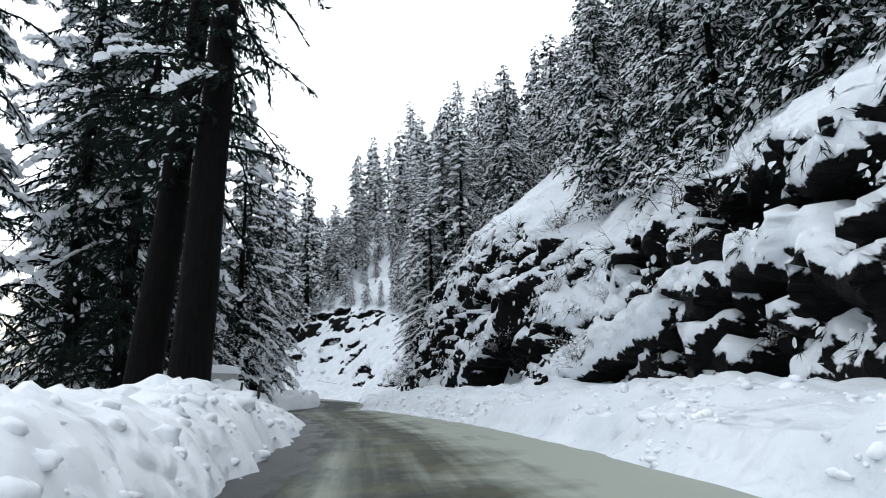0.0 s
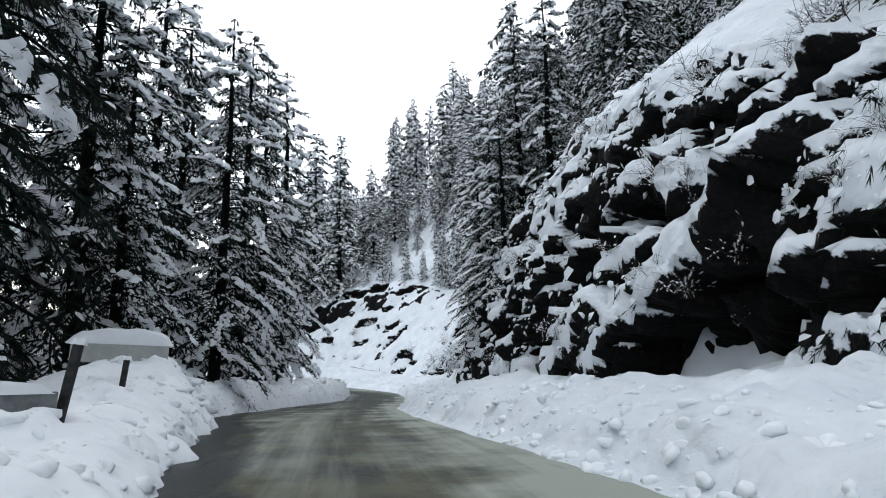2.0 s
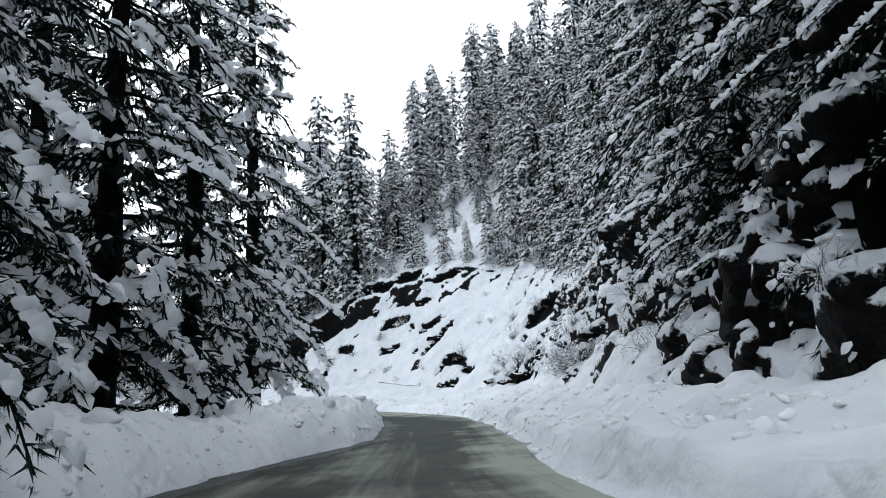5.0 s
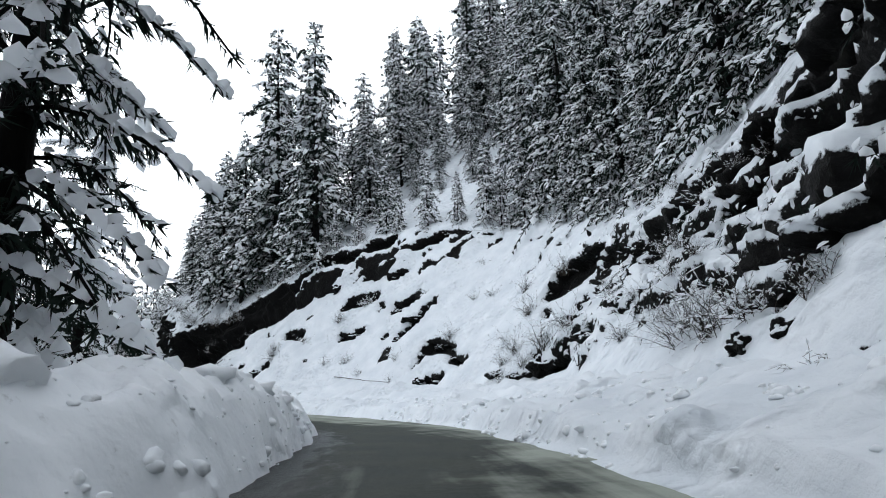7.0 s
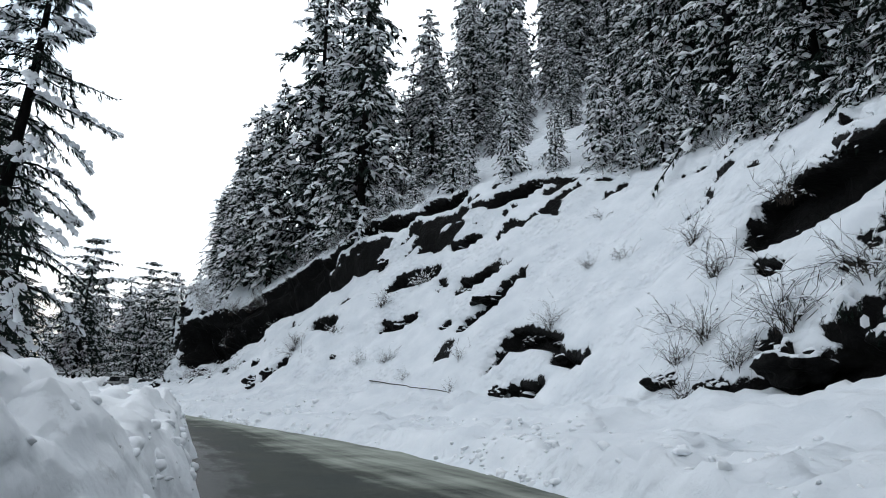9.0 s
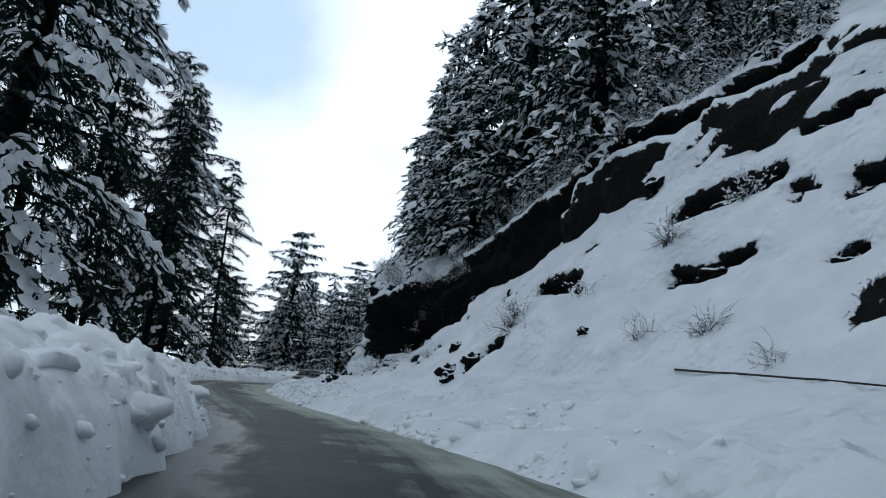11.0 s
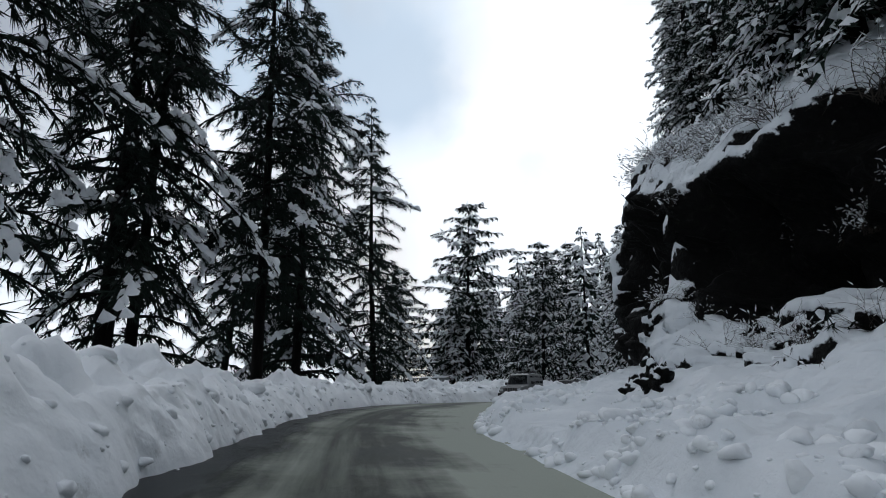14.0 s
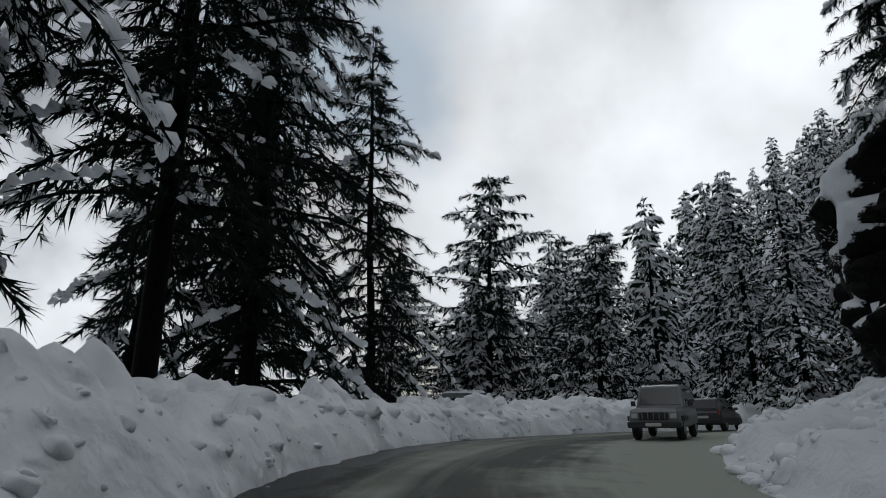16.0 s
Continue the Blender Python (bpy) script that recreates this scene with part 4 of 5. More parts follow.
for x, y, top, tip in [(-75, 134.9, 50, -4), (-79, 142.6, 50, -3), (-82, 153, 44, -3), (-94.7, 156.4, 35, 2), (-96.2, 165.1, 50, -2), (-97.2, 176, 42, -3.5), (-102, 166.5, 33, 0), (-90, 161, 44, -2), (-79.6, 143.9, 36, -2), (-72, 127, 46, -3), (-63.4, 178.5, 36, 0), (-16.5, 31.5, 34, 2), (-21, 40, 32, 1)]:
    z = float(ground_height([x], [y], False)[0]) - 0.6
    plant(NEAR, x, y, z, (top - z) / 30, lean=(tip, -0.67, 0.74))
for x, y, top in [(-75.4, 193, 27), (-71.5, 190, 25), (-69, 196, 30), (-66, 188, 27), (-79, 198, 28)]:
    z = float(ground_height([x], [y], False)[0]) - 0.6
    spots.append((x, y))
    plant(MID, x, y, z, (top - z) / 26)
for x, y, top in [(-107.5, 203, 40), (-90.0, 197.5, 26.5), (-105, 228, 38.7), (-123, 246, 46.5), (-116, 214, 30), (-97, 206, 24), (-128, 225, 34), (-135, 240, 40), (-113, 192, 25), (-120, 200, 30), (-100, 216, 30)]:
    z = float(ground_height([x], [y], False)[0]) - 0.6
    plant(TIER, x, y, z, (top - z) / 28)
# woods across the gully and on the lower slopes
for _ in range(1500):
    x, y = pick.uniform(-128, -48), 199 + 90 * pick.random() ** 1.3
    if any((x - a) ** 2 + (y - b) ** 2 < 17 for a, b in spots):
        continue
    z = float(ground_height([x], [y], False)[0]) - 0.6
    spots.append((x, y))
    plant(FAR, x, y, z, pick.uniform(0.62, 0.95))
    if len(spots) > 296:
        break
for _ in range(400):
    s, u = pick.uniform(88, 150), -pick.uniform(11, 60)
    x, y, z = along(s, u, 0)
    if any((x - a) ** 2 + (y - b) ** 2 < 30 for a, b in spots) or (s < 130 and u > -30):
        continue
    z = float(ground_height([x], [y], False)[0]) - 0.6
    spots.append((x, y))
    plant(FAR, x, y, z, pick.uniform(0.5, 0.85))
    if len(spots) > 303:
        break


# ---- rocks, shrubs and clods of snow ----
def lump_mesh(name, seed, mat, rough, flat=1.0, detail=3, snowy=False):
    bm = bmesh.new()
    bmesh.ops.create_icosphere(bm, subdivisions=detail, radius=1.0)
    rng = np.random.default_rng(seed)
    off = rng.uniform(-50, 50, 3)
    for v in bm.verts:
        c = v.co.copy()
        q = c * 1.1 + Vector(off)
        k = 1 + rough * (0.9 * noise.fractal(q, 1.0, 2.0, 3) + 0.5 * (0.6 - noise.voronoi(q * 1.3)[0][0]))
        v.co = Vector((c.x * k, c.y * k, c.z * k * flat))
    bm.normal_update()
    cover = [float(smooth(0.42, 0.75, v.normal.z + 0.35 * noise.fractal(v.co * 1.5 + Vector(off), 1.0, 2.0, 2))) for v in bm.verts]
    if snowy:
        for v, c in zip(bm.verts, cover):
            v.co.z += 0.12 * c
    me = bpy.data.meshes.new(name)
    bm.to_mesh(me)
    bm.free()
    me.materials.append(mat)
    me.polygons.foreach_set("use_smooth", [True] * len(me.polygons))
    if snowy:
        me.attributes.new("snow", "FLOAT", "POINT").data.foreach_set("value", cover)
    return me


def settle(x, y, z, turn, sx, sy, sz, lean=0.0):
    return Matrix.Translation((x, y, z)) @ Matrix.Rotation(turn, 4, "Z") @ Matrix.Rotation(lean, 4, "X") @ Matrix.Diagonal((sx, sy, sz, 1))


BOULDERS = [lump_mesh("boulder", 300 + k, ROCK, 0.85, 0.75, 4, True) for k in range(5)]
CLODS = [lump_mesh("snow_clod", 330 + k, PLOUGHED, 0.8, 0.75, 2) for k in range(6)]
# s, u, h, half length, half height of the rocks that break through the snow
for s, u, h, half, tall in [
    (142.2, 11.2, 3.3, 1.0, 0.8), (141.6, 10.3, 2.1, 0.8, 0.6), (138.0, 14.3, 7.3, 0.9, 0.6), (131.0, 15.4, 7.0, 1.3, 0.7), (131.8, 17.5, 10.7, 1.7, 0.8), (129.5, 19.3, 13.4, 1.1, 0.7), (127.0, 15.8, 6.4, 0.8, 0.6),
    (125.5, 15.9, 6.0, 1.1, 0.7), (125.0, 17.5, 8.2, 1.6, 0.7), (127.6, 17.4, 9.3, 1.4, 0.8), (123.4, 18.6, 9.0, 0.7, 0.6), (120.8, 15.0, 3.8, 0.8, 0.7), (120.2, 16.2, 5.0, 0.9, 0.6), (118.8, 16.4, 5.2, 1.1, 0.6), (117.0, 16.0, 4.7, 0.9, 0.5),
    (115.3, 15.4, 3.9, 0.8, 0.5), (117.0, 14.0, 2.0, 1.5, 0.9), (118.4, 14.0, 2.1, 0.9, 0.7), (103.2, 13.1, 2.8, 1.3, 1.0), (101.6, 13.0, 3.2, 1.0, 0.8), (100.8, 13.6, 4.1, 1.2, 0.8), (98.2, 13.9, 5.4, 1.0, 0.9), (105.0, 13.4, 2.2, 0.9, 0.7),
    (94.2, 12.5, 5.1, 1.0, 0.9), (85.2, 8.5, 2.0, 0.6, 0.6), (83.8, 8.7, 2.2, 0.6, 0.5), (106.8, 14.6, 2.4, 1.0, 0.7), (134.5, 12.6, 4.6, 0.5, 0.4), (136.0, 18.0, 13.0, 1.2, 0.8), 
    (161.5, 10.3, 1.3, 0.9, 0.7), (146.1, 11.8, 4.3, 0.9, 0.8), (143.6, 10.4, 2.6, 1.0, 0.9), (160.2, 10.1, 1.5, 0.8, 0.9), (27.8, 10.7, 1.4, 0.7, 0.6), (36.4, 11.6, 9.6, 0.8, 0.5), (38.6, 12.8, 12.2, 0.6, 0.4)]:
    x, y, z = along(s, float(edge(EDGE_R, s)), h)
    ox, oy, oz, a, b = place_at(s)
    hit = TOP_R.ray_cast(Vector((x, y, z)), Vector((b, -a, 0)), 30.0)[0]
    x, y = (hit.x + 0.15 * half * b, hit.y - 0.15 * half * a) if hit is not None else along(s, u, h)[:2]
    rock = new("boulder", BOULDERS[pick.randrange(5)])
    rock.matrix_basis = settle(x, y, z, math.atan2(b, a) + pick.uniform(-0.3, 0.3), half * 0.6, half * 0.45, tall * 0.7, 0.0)
    tagged(rock, "dark boulder capped with snow in the bank", "rock", "rocks in the bank")


def shrub(name, seed, stems, tall, load, label):
    """A bare shrub: curved forking stems with snow caught in them."""
    rng = np.random.default_rng(seed)
    wood, snow = Soup(), Soup()
    for i in range(stems):
        az, tilt = rng.uniform(0, 6.28), rng.uniform(0.1, 0.95)
        d = np.array((math.cos(az) * tilt, math.sin(az) * tilt, 1.0))
        p, pts = np.array((rng.normal() * 0.1, rng.normal() * 0.1, -0.25)), []
        long = tall * rng.uniform(0.5, 1.1)
        for k in range(5):
            pts.append(p.copy())
            p = p + unit(d) * long / 4
            d = d + rng.normal(size=3) * 0.34 + np.array((0, 0, -0.2))
        tube(wood, pts, np.linspace(0.010, 0.003, 5) * tall ** 0.5, 3)
        for _ in range(4):
            k = rng.integers(1, 5)
            q = pts[k]
            e = unit(d + rng.normal(size=3) * 0.8)
            tip = q + e * long * rng.uniform(0.15, 0.4)
            tube(wood, [q, tip], [0.005, 0.002], 3)
            if rng.uniform() < load:
                tongue(snow, rng, (q + tip) / 2 + np.array((0, 0, 0.03)), tip - q, np.linalg.norm(tip - q) * rng.uniform(0.15, 0.32), rng.uniform(0.015, 0.04), rng.uniform(0.015, 0.035), False)
        if rng.uniform() < load:
            tongue(snow, rng, pts[3], pts[4] - pts[2], long * 0.08, 0.035, 0.03, False)
    root = new(name)
    tagged(part("twigwork", wood.mesh("twigwork", TWIG), root), kind="stuff")
    tagged(part("snow_load", snow.mesh("snow_load", LOAD), root, "snow caught in the twigs"), kind="stuff")
    return tagged(root, label, "shrub", "shrubs on the bank")


SHRUBS = [shrub("shrub", 500 + k, 16 + 9 * k, 1.0, 0.45 + 0.12 * k, "bare leafless shrub with snow caught in its twigs") for k in range(4)]
BUSHY = [shrub("shrub", 520 + k, 38, 1.8, 0.9, "dense leafless shrub weighed down by snow") for k in range(3)]
for s, u, h, tall, kind in [
    (141.0, 12.9, 5.4, 1.2, 0), (131.5, 13.0, 4.0, 1.5, 1), (129.2, 13.6, 4.3, 1.3, 0), (126.8, 13.2, 3.0, 1.0, 0), (123.5, 14.9, 4.2, 1.4, 0), (117.6, 17.0, 5.7, 1.7, 1), (122.5, 13.6, 2.3, 0.9, 0), (117.5, 19.7, 9.2, 1.1, 1), (130.2, 8.4, 0.6, 0.8, 0),
    (136.2, 14.1, 6.7, 1.4, 0), (130.8, 17.6, 10.6, 1.6, 0), (133.0, 16.0, 9.0, 1.6, 0), (105.5, 18.8, 9.7, 1.7, 0), (103.5, 14.0, 4.0, 2.2, 1), (102.0, 14.2, 4.8, 2.3, 1), (100.0, 15.0, 6.0, 2.0, 1), (104.5, 13.4, 2.8, 1.6, 1), (98.0, 16.0, 8.0, 2.0, 1), (87.2, 9.0, 2.4, 2.2, 1),
    (85.5, 9.2, 2.8, 1.6, 0), (88.6, 9.4, 2.6, 2.0, 1), (95.8, 11.6, 3.4, 1.2, 0), (82.0, 7.8, 1.2, 1.0, 0), (122.2, 27.0, 18.4, 2.6, 1), (121.2, 25.2, 16.4, 2.8, 1), (124.8, 24.6, 17.0, 2.6, 1), (118.5, 26.0, 17.0, 2.6, 1), (126.8, 23.6, 18.0, 2.0, 0), (112.0, 25.0, 15.6, 2.0, 1),
    (109.8, 19.0, 8.9, 1.8, 1), (107.2, 16.9, 6.6, 2.2, 1), (106, 14.4, 3.9, 2.0, 1), (106.8, 13.8, 3.0, 1.8, 1), (108.2, 15.6, 4.9, 1.4, 0), (105.8, 12.8, 1.9, 1.6, 1), (114.8, 19.7, 9.2, 1.2, 0), (119.2, 22.5, 12.9, 1.2, 0), (88.5, 9.2, 2.2, 2.2, 1), (86.6, 9.0, 2.4, 2.2, 1),
    (33.0, 13.5, 10.4, 2.0, 0), (34.0, 13.7, 10.8, 1.8, 0), (39.2, 12.6, 12.0, 1.8, 0), (41.0, 12.4, 12.6, 1.8, 0), (36.0, 11.8, 9.4, 1.9, 1), (38.0, 10.6, 7.3, 1.8, 1), (28.8, 12.2, 4.4, 1.8, 1), (26.8, 11.1, 1.8, 2.0, 1), (27.6, 11.3, 2.4, 1.8, 1), (30.0, 11.4, 3.0, 1.6, 1), (24.0, 12.0, 6.9, 2.4, 0), (20.0, 12.0, 7.6, 2.6, 0),
    (17.0, 11.6, 7.4, 2.4, 0), (22.0, 11.8, 4.0, 1.8, 1), (45.0, 10.6, 6.0, 1.6, 1), (52.0, 9.8, 4.0, 1.8, 1), (54.0, 10.2, 7.5, 2.0, 1), (57.0, 9.8, 6.5, 2.2, 1), (66.0, 8.6, 2.0, 1.8, 1), (70.0, 8.8, 2.2, 1.8, 1), (74.0, 9.0, 2.6, 2.0, 1), (77.0, 9.6, 3.4, 2.0, 1), (80.0, 10.5, 5.0, 2.0, 1), (91.0, 12.8, 7.6, 1.8, 1),
    (158.2, 11.4, 2.4, 1.3, 1), (156.0, 11.6, 2.6, 1.4, 1), (153.5, 11.6, 3.0, 1.5, 1), (151.0, 11.4, 3.2, 1.5, 1), (148.6, 11.4, 3.4, 1.4, 1), (160.6, 11.8, 2.4, 1.6, 1), (163.0, 12.0, 2.4, 1.6, 1), (139.8, 12.6, 4.8, 2.0, 0), (141.2, 13.4, 6.1, 1.6, 0), (155.0, 9.6, 1.6, 0.9, 0)]:
    x, y, z = along(s, u - 0.25, h + 0.05)
    plant(BUSHY if kind else SHRUBS, x, y, z, tall / 1.8 if kind else tall)
for s in np.arange(134, 190, 0.9):
    prof = right_profile(s)
    x, y, z = along(s + pick.uniform(-0.4, 0.4), prof[7, 0] + pick.uniform(-0.1, 1.2), prof[7, 1] + 0.25)
    bushy = pick.random() < 0.7
    plant(BUSHY if bushy else SHRUBS, x, y, z, pick.uniform(0.75, 1.25) if bushy else pick.uniform(1.2, 2.0))

for k in range(120):
    s = pick.choice([pick.uniform(14, 64), pick.uniform(14, 64), pick.uniform(14, 64), pick.uniform(72, 98), pick.uniform(148, 196)])
    prof = right_profile(s)
    ox, oy, oz, a, b = place_at(s)
    h = prof[3, 1] + (prof[7, 1] - prof[3, 1]) * pick.uniform(0.1, 0.98)
    x, y, z = along(s, float(edge(EDGE_R, s)), h)
    hit = TOP_R.ray_cast(Vector((x, y, z)), Vector((b, -a, 0)), 25.0)[0]
    if hit is not None:
        bushy = pick.random() < 0.7
        plant(BUSHY if bushy else SHRUBS, hit.x + 0.12 * b, hit.y - 0.12 * a, hit.z + 0.05, pick.uniform(0.35, 0.75) if bushy else pick.uniform(0.6, 1.3))
for k in range(26):
    x, y = pick.uniform(-92, -58), pick.uniform(197, 212)
    z = float(ground_height([x], [y], False)[0])
    rock = new("boulder", BOULDERS[pick.randrange(5)])
    size = pick.uniform(0.6, 1.8)
    rock.matrix_basis = settle(x, y, z + 0.1, pick.uniform(0, 6.28), size, size * 0.8, size * 0.9)
    tagged(rock, "dark snow-capped boulder on the far slope", "rock", "rocks on the far slope")


def rock_plants(count, spans, label):
    """Small hanging plants weighed down by snow, past counting, rooted in the cracks of the face."""
    rng = np.random.default_rng(640)
    leaf, snow = Soup(), Soup()
    made = 0
    while made < count:
        lo, hi = spans[int(rng.integers(len(spans)))]
        s = rng.uniform(lo, hi)
        prof = right_profile(s)
        ox, oy, oz, a, b = place_at(s)
        h = prof[3, 1] + (prof[7, 1] - prof[3, 1]) * rng.uniform(0.08, 1.0)
        x, y, z = along(s, float(edge(EDGE_R, s)), h)
        hit, normal = TOP_R.ray_cast(Vector((x, y, z)), Vector((b, -a, 0)), 30.0)[:2]
        made += 1
        if hit is None or (hit.x - x) * b - (hit.y - y) * a < prof[3, 0] - prof[0, 0] - 0.3 or (s > 148 and h > prof[3, 1] + 1.6) or abs(normal.z) > 0.62 or (74 < s < 108 and h < 3.0) or inside(SLOTS, s, h)[0] > 0.2 or fractal(x, y, z, 2.0, 2) < -0.12:
            continue
        out, size = np.array((-b, a, 0.0)), 0.16 + 0.36 * rng.uniform() ** 2
        for _ in range(int(rng.integers(2, 5))):
            q = np.array(hit) + rng.normal(size=3) * 0.22
            d = unit(out * rng.uniform(0.2, 0.8) + rng.normal(size=3) * 0.3 + np.array((0, 0, -0.7)))
            tuft(leaf, rng, q, d, size * 1.3, 9, 0.5)
            if rng.uniform() < 0.75:
                tongue(snow, rng, q + out * 0.14 + np.array((0, 0, 0.05)), d, size * rng.uniform(0.3, 0.6), size * rng.uniform(0.2, 0.36), size * rng.uniform(0.14, 0.28), True)
    root = new("rock_plants")
    tagged(part("leaves", leaf.mesh("leaves", NEEDLES, False), root), kind="stuff")
    tagged(part("snow_load", snow.mesh("snow_load", LOAD), root, "clumps of snow on the plants"), kind="stuff")
    return tagged(root, label, "plants", kind="stuff")


rock_plants(2600, [(10, 36), (30, 64), (40, 64), (74, 106), (84, 104), (150, 182), (152, 198)], "small hanging plants loaded with snow on the rock face")


def fallen_branch(s0, h0, s1, h1):
    """A long thin line, a tube of twig bark, that lies on the snow of the slope."""
    pts = []
    for t in np.linspace(0, 1, 8):
        s, h = s0 + (s1 - s0) * t, h0 + (h1 - h0) * t
        x, y, z = along(s, float(edge(EDGE_R, s)), h)
        ox, oy, oz, a, b = place_at(s)
        hit = TOP_R.ray_cast(Vector((x, y, z)), Vector((b, -a, 0)), 30.0)[0]
        if hit is not None:
            pts.append((hit.x - 0.05 * b, hit.y + 0.05 * a, hit.z + 0.03))
    wood = Soup()
    tube(wood, pts, np.linspace(0.035, 0.015, len(pts)), 6)
    return tagged(new("fallen_branch", wood.mesh("fallen_branch", TWIG)), "long thin dark line lying across the snowy slope", "branch")


fallen_branch(129.2, 2.9, 121.2, 2.1)


def clod_at(s, u, h, size):
    x, y, z = along(s, u, h)
    z = top_of(TOP_L if u < 0 else TOP_R, x, y, z) - 0.25 * size
    c = new("snow_clod", CLODS[pick.randrange(6)])
    c.matrix_basis = settle(x, y, z, pick.uniform(0, 6.28), size * pick.uniform(0.8, 1.4), size, size * pick.uniform(0.7, 1.0))
    return tagged(c, "hard rounded clod of ploughed snow on the bank", "snow clod", "snow clods")


for _ in range(260):
    s = pick.uniform(2, 200)
    out = pick.uniform(0.3, 3.4)
    top = float(np.interp(s, *BANKS))
    rise = float(np.interp(out, [0, 0.6, 1.0, 2.6, 4.0], [0, 0.5, 0.8, 1.05, 0.95])) * top
    clod_at(s, float(edge(EDGE_L, s)) - out, rise + 0.05, 0.08 + 0.34 * pick.random() ** 2.2)
for _ in range(110):
    s = pick.choice([pick.uniform(2, 30), pick.uniform(60, 100), pick.uniform(132, 168)])
    prof = right_profile(s)
    u = prof[0, 0] + pick.uniform(0.4, 4.5)
    clod_at(s, u, float(np.interp(u, prof[:4, 0], prof[:4, 1])) + 0.08, 0.04 + 0.09 * pick.random() ** 2)


ball = new("snow_clod", CLODS[2])
ball.matrix_basis = settle(-69.3, 139.4, top_of(TOP_L, -69.3, 139.4, 3.0) + 0.2, 0.6, 0.5, 0.48, 0.46)
tagged(ball, "large round ball of snow on top of the bank", "snow clod", "snow clods")


def rubble(name, count, place, label):
    """Small broken snow, past counting, that lies on a bank."""
    bm = bmesh.new()
    bmesh.ops.create_icosphere(bm, subdivisions=2, radius=1.0)
    ball = np.array([v.co for v in bm.verts])
    tris = np.array([[v.index for v in f.verts] for f in bm.faces])
    bm.free()
    rng = np.random.default_rng(77)
    soup = Soup()
    for _ in range(count):
        x, y, z, size = place()
        tone = rng.normal(size=(5, 3)) * 1.6
        knob = 1 + 0.2 * np.sin(ball @ tone.T + rng.uniform(0, 6, 5)).sum(1)
        a = rng.uniform(0, 6.28)
        v = ball * knob[:, None] * size * np.array((rng.uniform(0.8, 1.5), 1.0, rng.uniform(0.6, 0.95)))
        soup.add(np.column_stack([v[:, 0] * math.cos(a) - v[:, 1] * math.sin(a), v[:, 0] * math.sin(a) + v[:, 1] * math.cos(a), v[:, 2]]) + (x, y, z), tris)
    return tagged(new(name, soup.mesh(name, PLOUGHED)), label, "snow rubble", kind="stuff")


def left_spot():
    size = 0.025 + 0.13 * pick.random() ** 3
    while True:
        s = pick.uniform(2, 200)
        e, top = float(edge(EDGE_L, s)), float(np.interp(s, *BANKS))
        if pick.random() < 0.6:
            x, y, z = along(s, e + 1.6, pick.uniform(0.02, top * 1.05))
            ox, oy, oz, a, b = place_at(s)
            hit = TOP_L.ray_cast(Vector((x, y, z)), Vector((-b, a, 0)), 5.0)[0]
            if hit is not None:
                return hit.x - 0.4 * size * b, hit.y + 0.4 * size * a, hit.z, size
        else:
            x, y, z = along(s, e - pick.uniform(0.0, 3.2), 0.0)
            return x, y, max(top_of(TOP_L, x, y, z), z), size


def right_spot():
    while True:
        s = pick.choice([pick.uniform(2, 44), pick.uniform(56, 130), pick.uniform(130, 190), pick.uniform(130, 190)])
        u = float(edge(EDGE_R, s)) + 0.1 + 4.2 * pick.random() ** 1.4
        x, y, z = along(s, u, 0.0)
        if fractal(x, y, 3.0, 3.5, 3) + pick.uniform(-0.2, 0.2) > 0.02:
            break
    size = 0.03 + (0.17 if s > 125 else 0.1) * pick.random() ** 2.4
    return x, y, max(top_of(TOP_R, x, y, z), z), size


rubble("snow_rubble", 1900, left_spot, "small broken lumps of ploughed snow along the bank")
rubble("snow_rubble", 2900, right_spot, "small broken lumps of snow strewn on the verge")

for kind in FAR + MID + NEAR + TIER + LADEN + OLD + SHRUBS + BUSHY:
    if kind.name not in used:
        for piece in list(kind.children):
            bpy.data.objects.remove(piece)
        bpy.data.objects.remove(kind)

# ---- roadside sign and parapet ----
def box(bm, size, at, turn=0.0, bevel=0.0):
    r = bmesh.ops.create_cube(bm, size=1.0)
    bmesh.ops.scale(bm, vec=size, verts=r["verts"])
    if bevel:
        edges = list({e for v in r["verts"] for e in v.link_edges})
        out = bmesh.ops.bevel(bm, geom=edges, offset=bevel, segments=2, affect="EDGES", profile=0.6)
        verts = list({v for f in out["faces"] for v in f.verts} | {v for v in r["verts"] if v.is_valid})
    else:
        verts = r["verts"]
    if turn:
        bmesh.ops.rotate(bm, verts=verts, cent=(0, 0, 0), matrix=Matrix.Rotation(turn, 3, "Z"))
    bmesh.ops.translate(bm, verts=verts, vec=at)
    return verts


def from_bm(name, bm, mat, smooth_=False):
    me = bpy.data.meshes.new(name)
    bm.to_mesh(me)
    bm.free()
    me.materials.append(mat)
    if smooth_:
        me.polygons.foreach_set("use_smooth", [True] * len(me.polygons))
    return me


def box_part(name, size, at, mat, parent, label="", bevel=0.02):
    bm = bmesh.new()
    box(bm, size, at, 0.0, bevel)
    return part(name, from_bm(name, bm, mat), parent, label)


POST = plain_material("dark_weathered_post", [(0.3, (0.012, 0.012, 0.013)), (0.7, (0.05, 0.05, 0.05))], 6.0, 0.8)
PANEL = plain_material("pale_sign_paint", [(0.3, (0.38, 0.40, 0.38)), (0.7, (0.52, 0.53, 0.5))], 3.0, 0.6)
STONE = plain_material("grey_parapet_concrete", [(0.3, (0.10, 0.11, 0.11)), (0.7, (0.22, 0.23, 0.23))], 5.0, 0.85, 0.5)


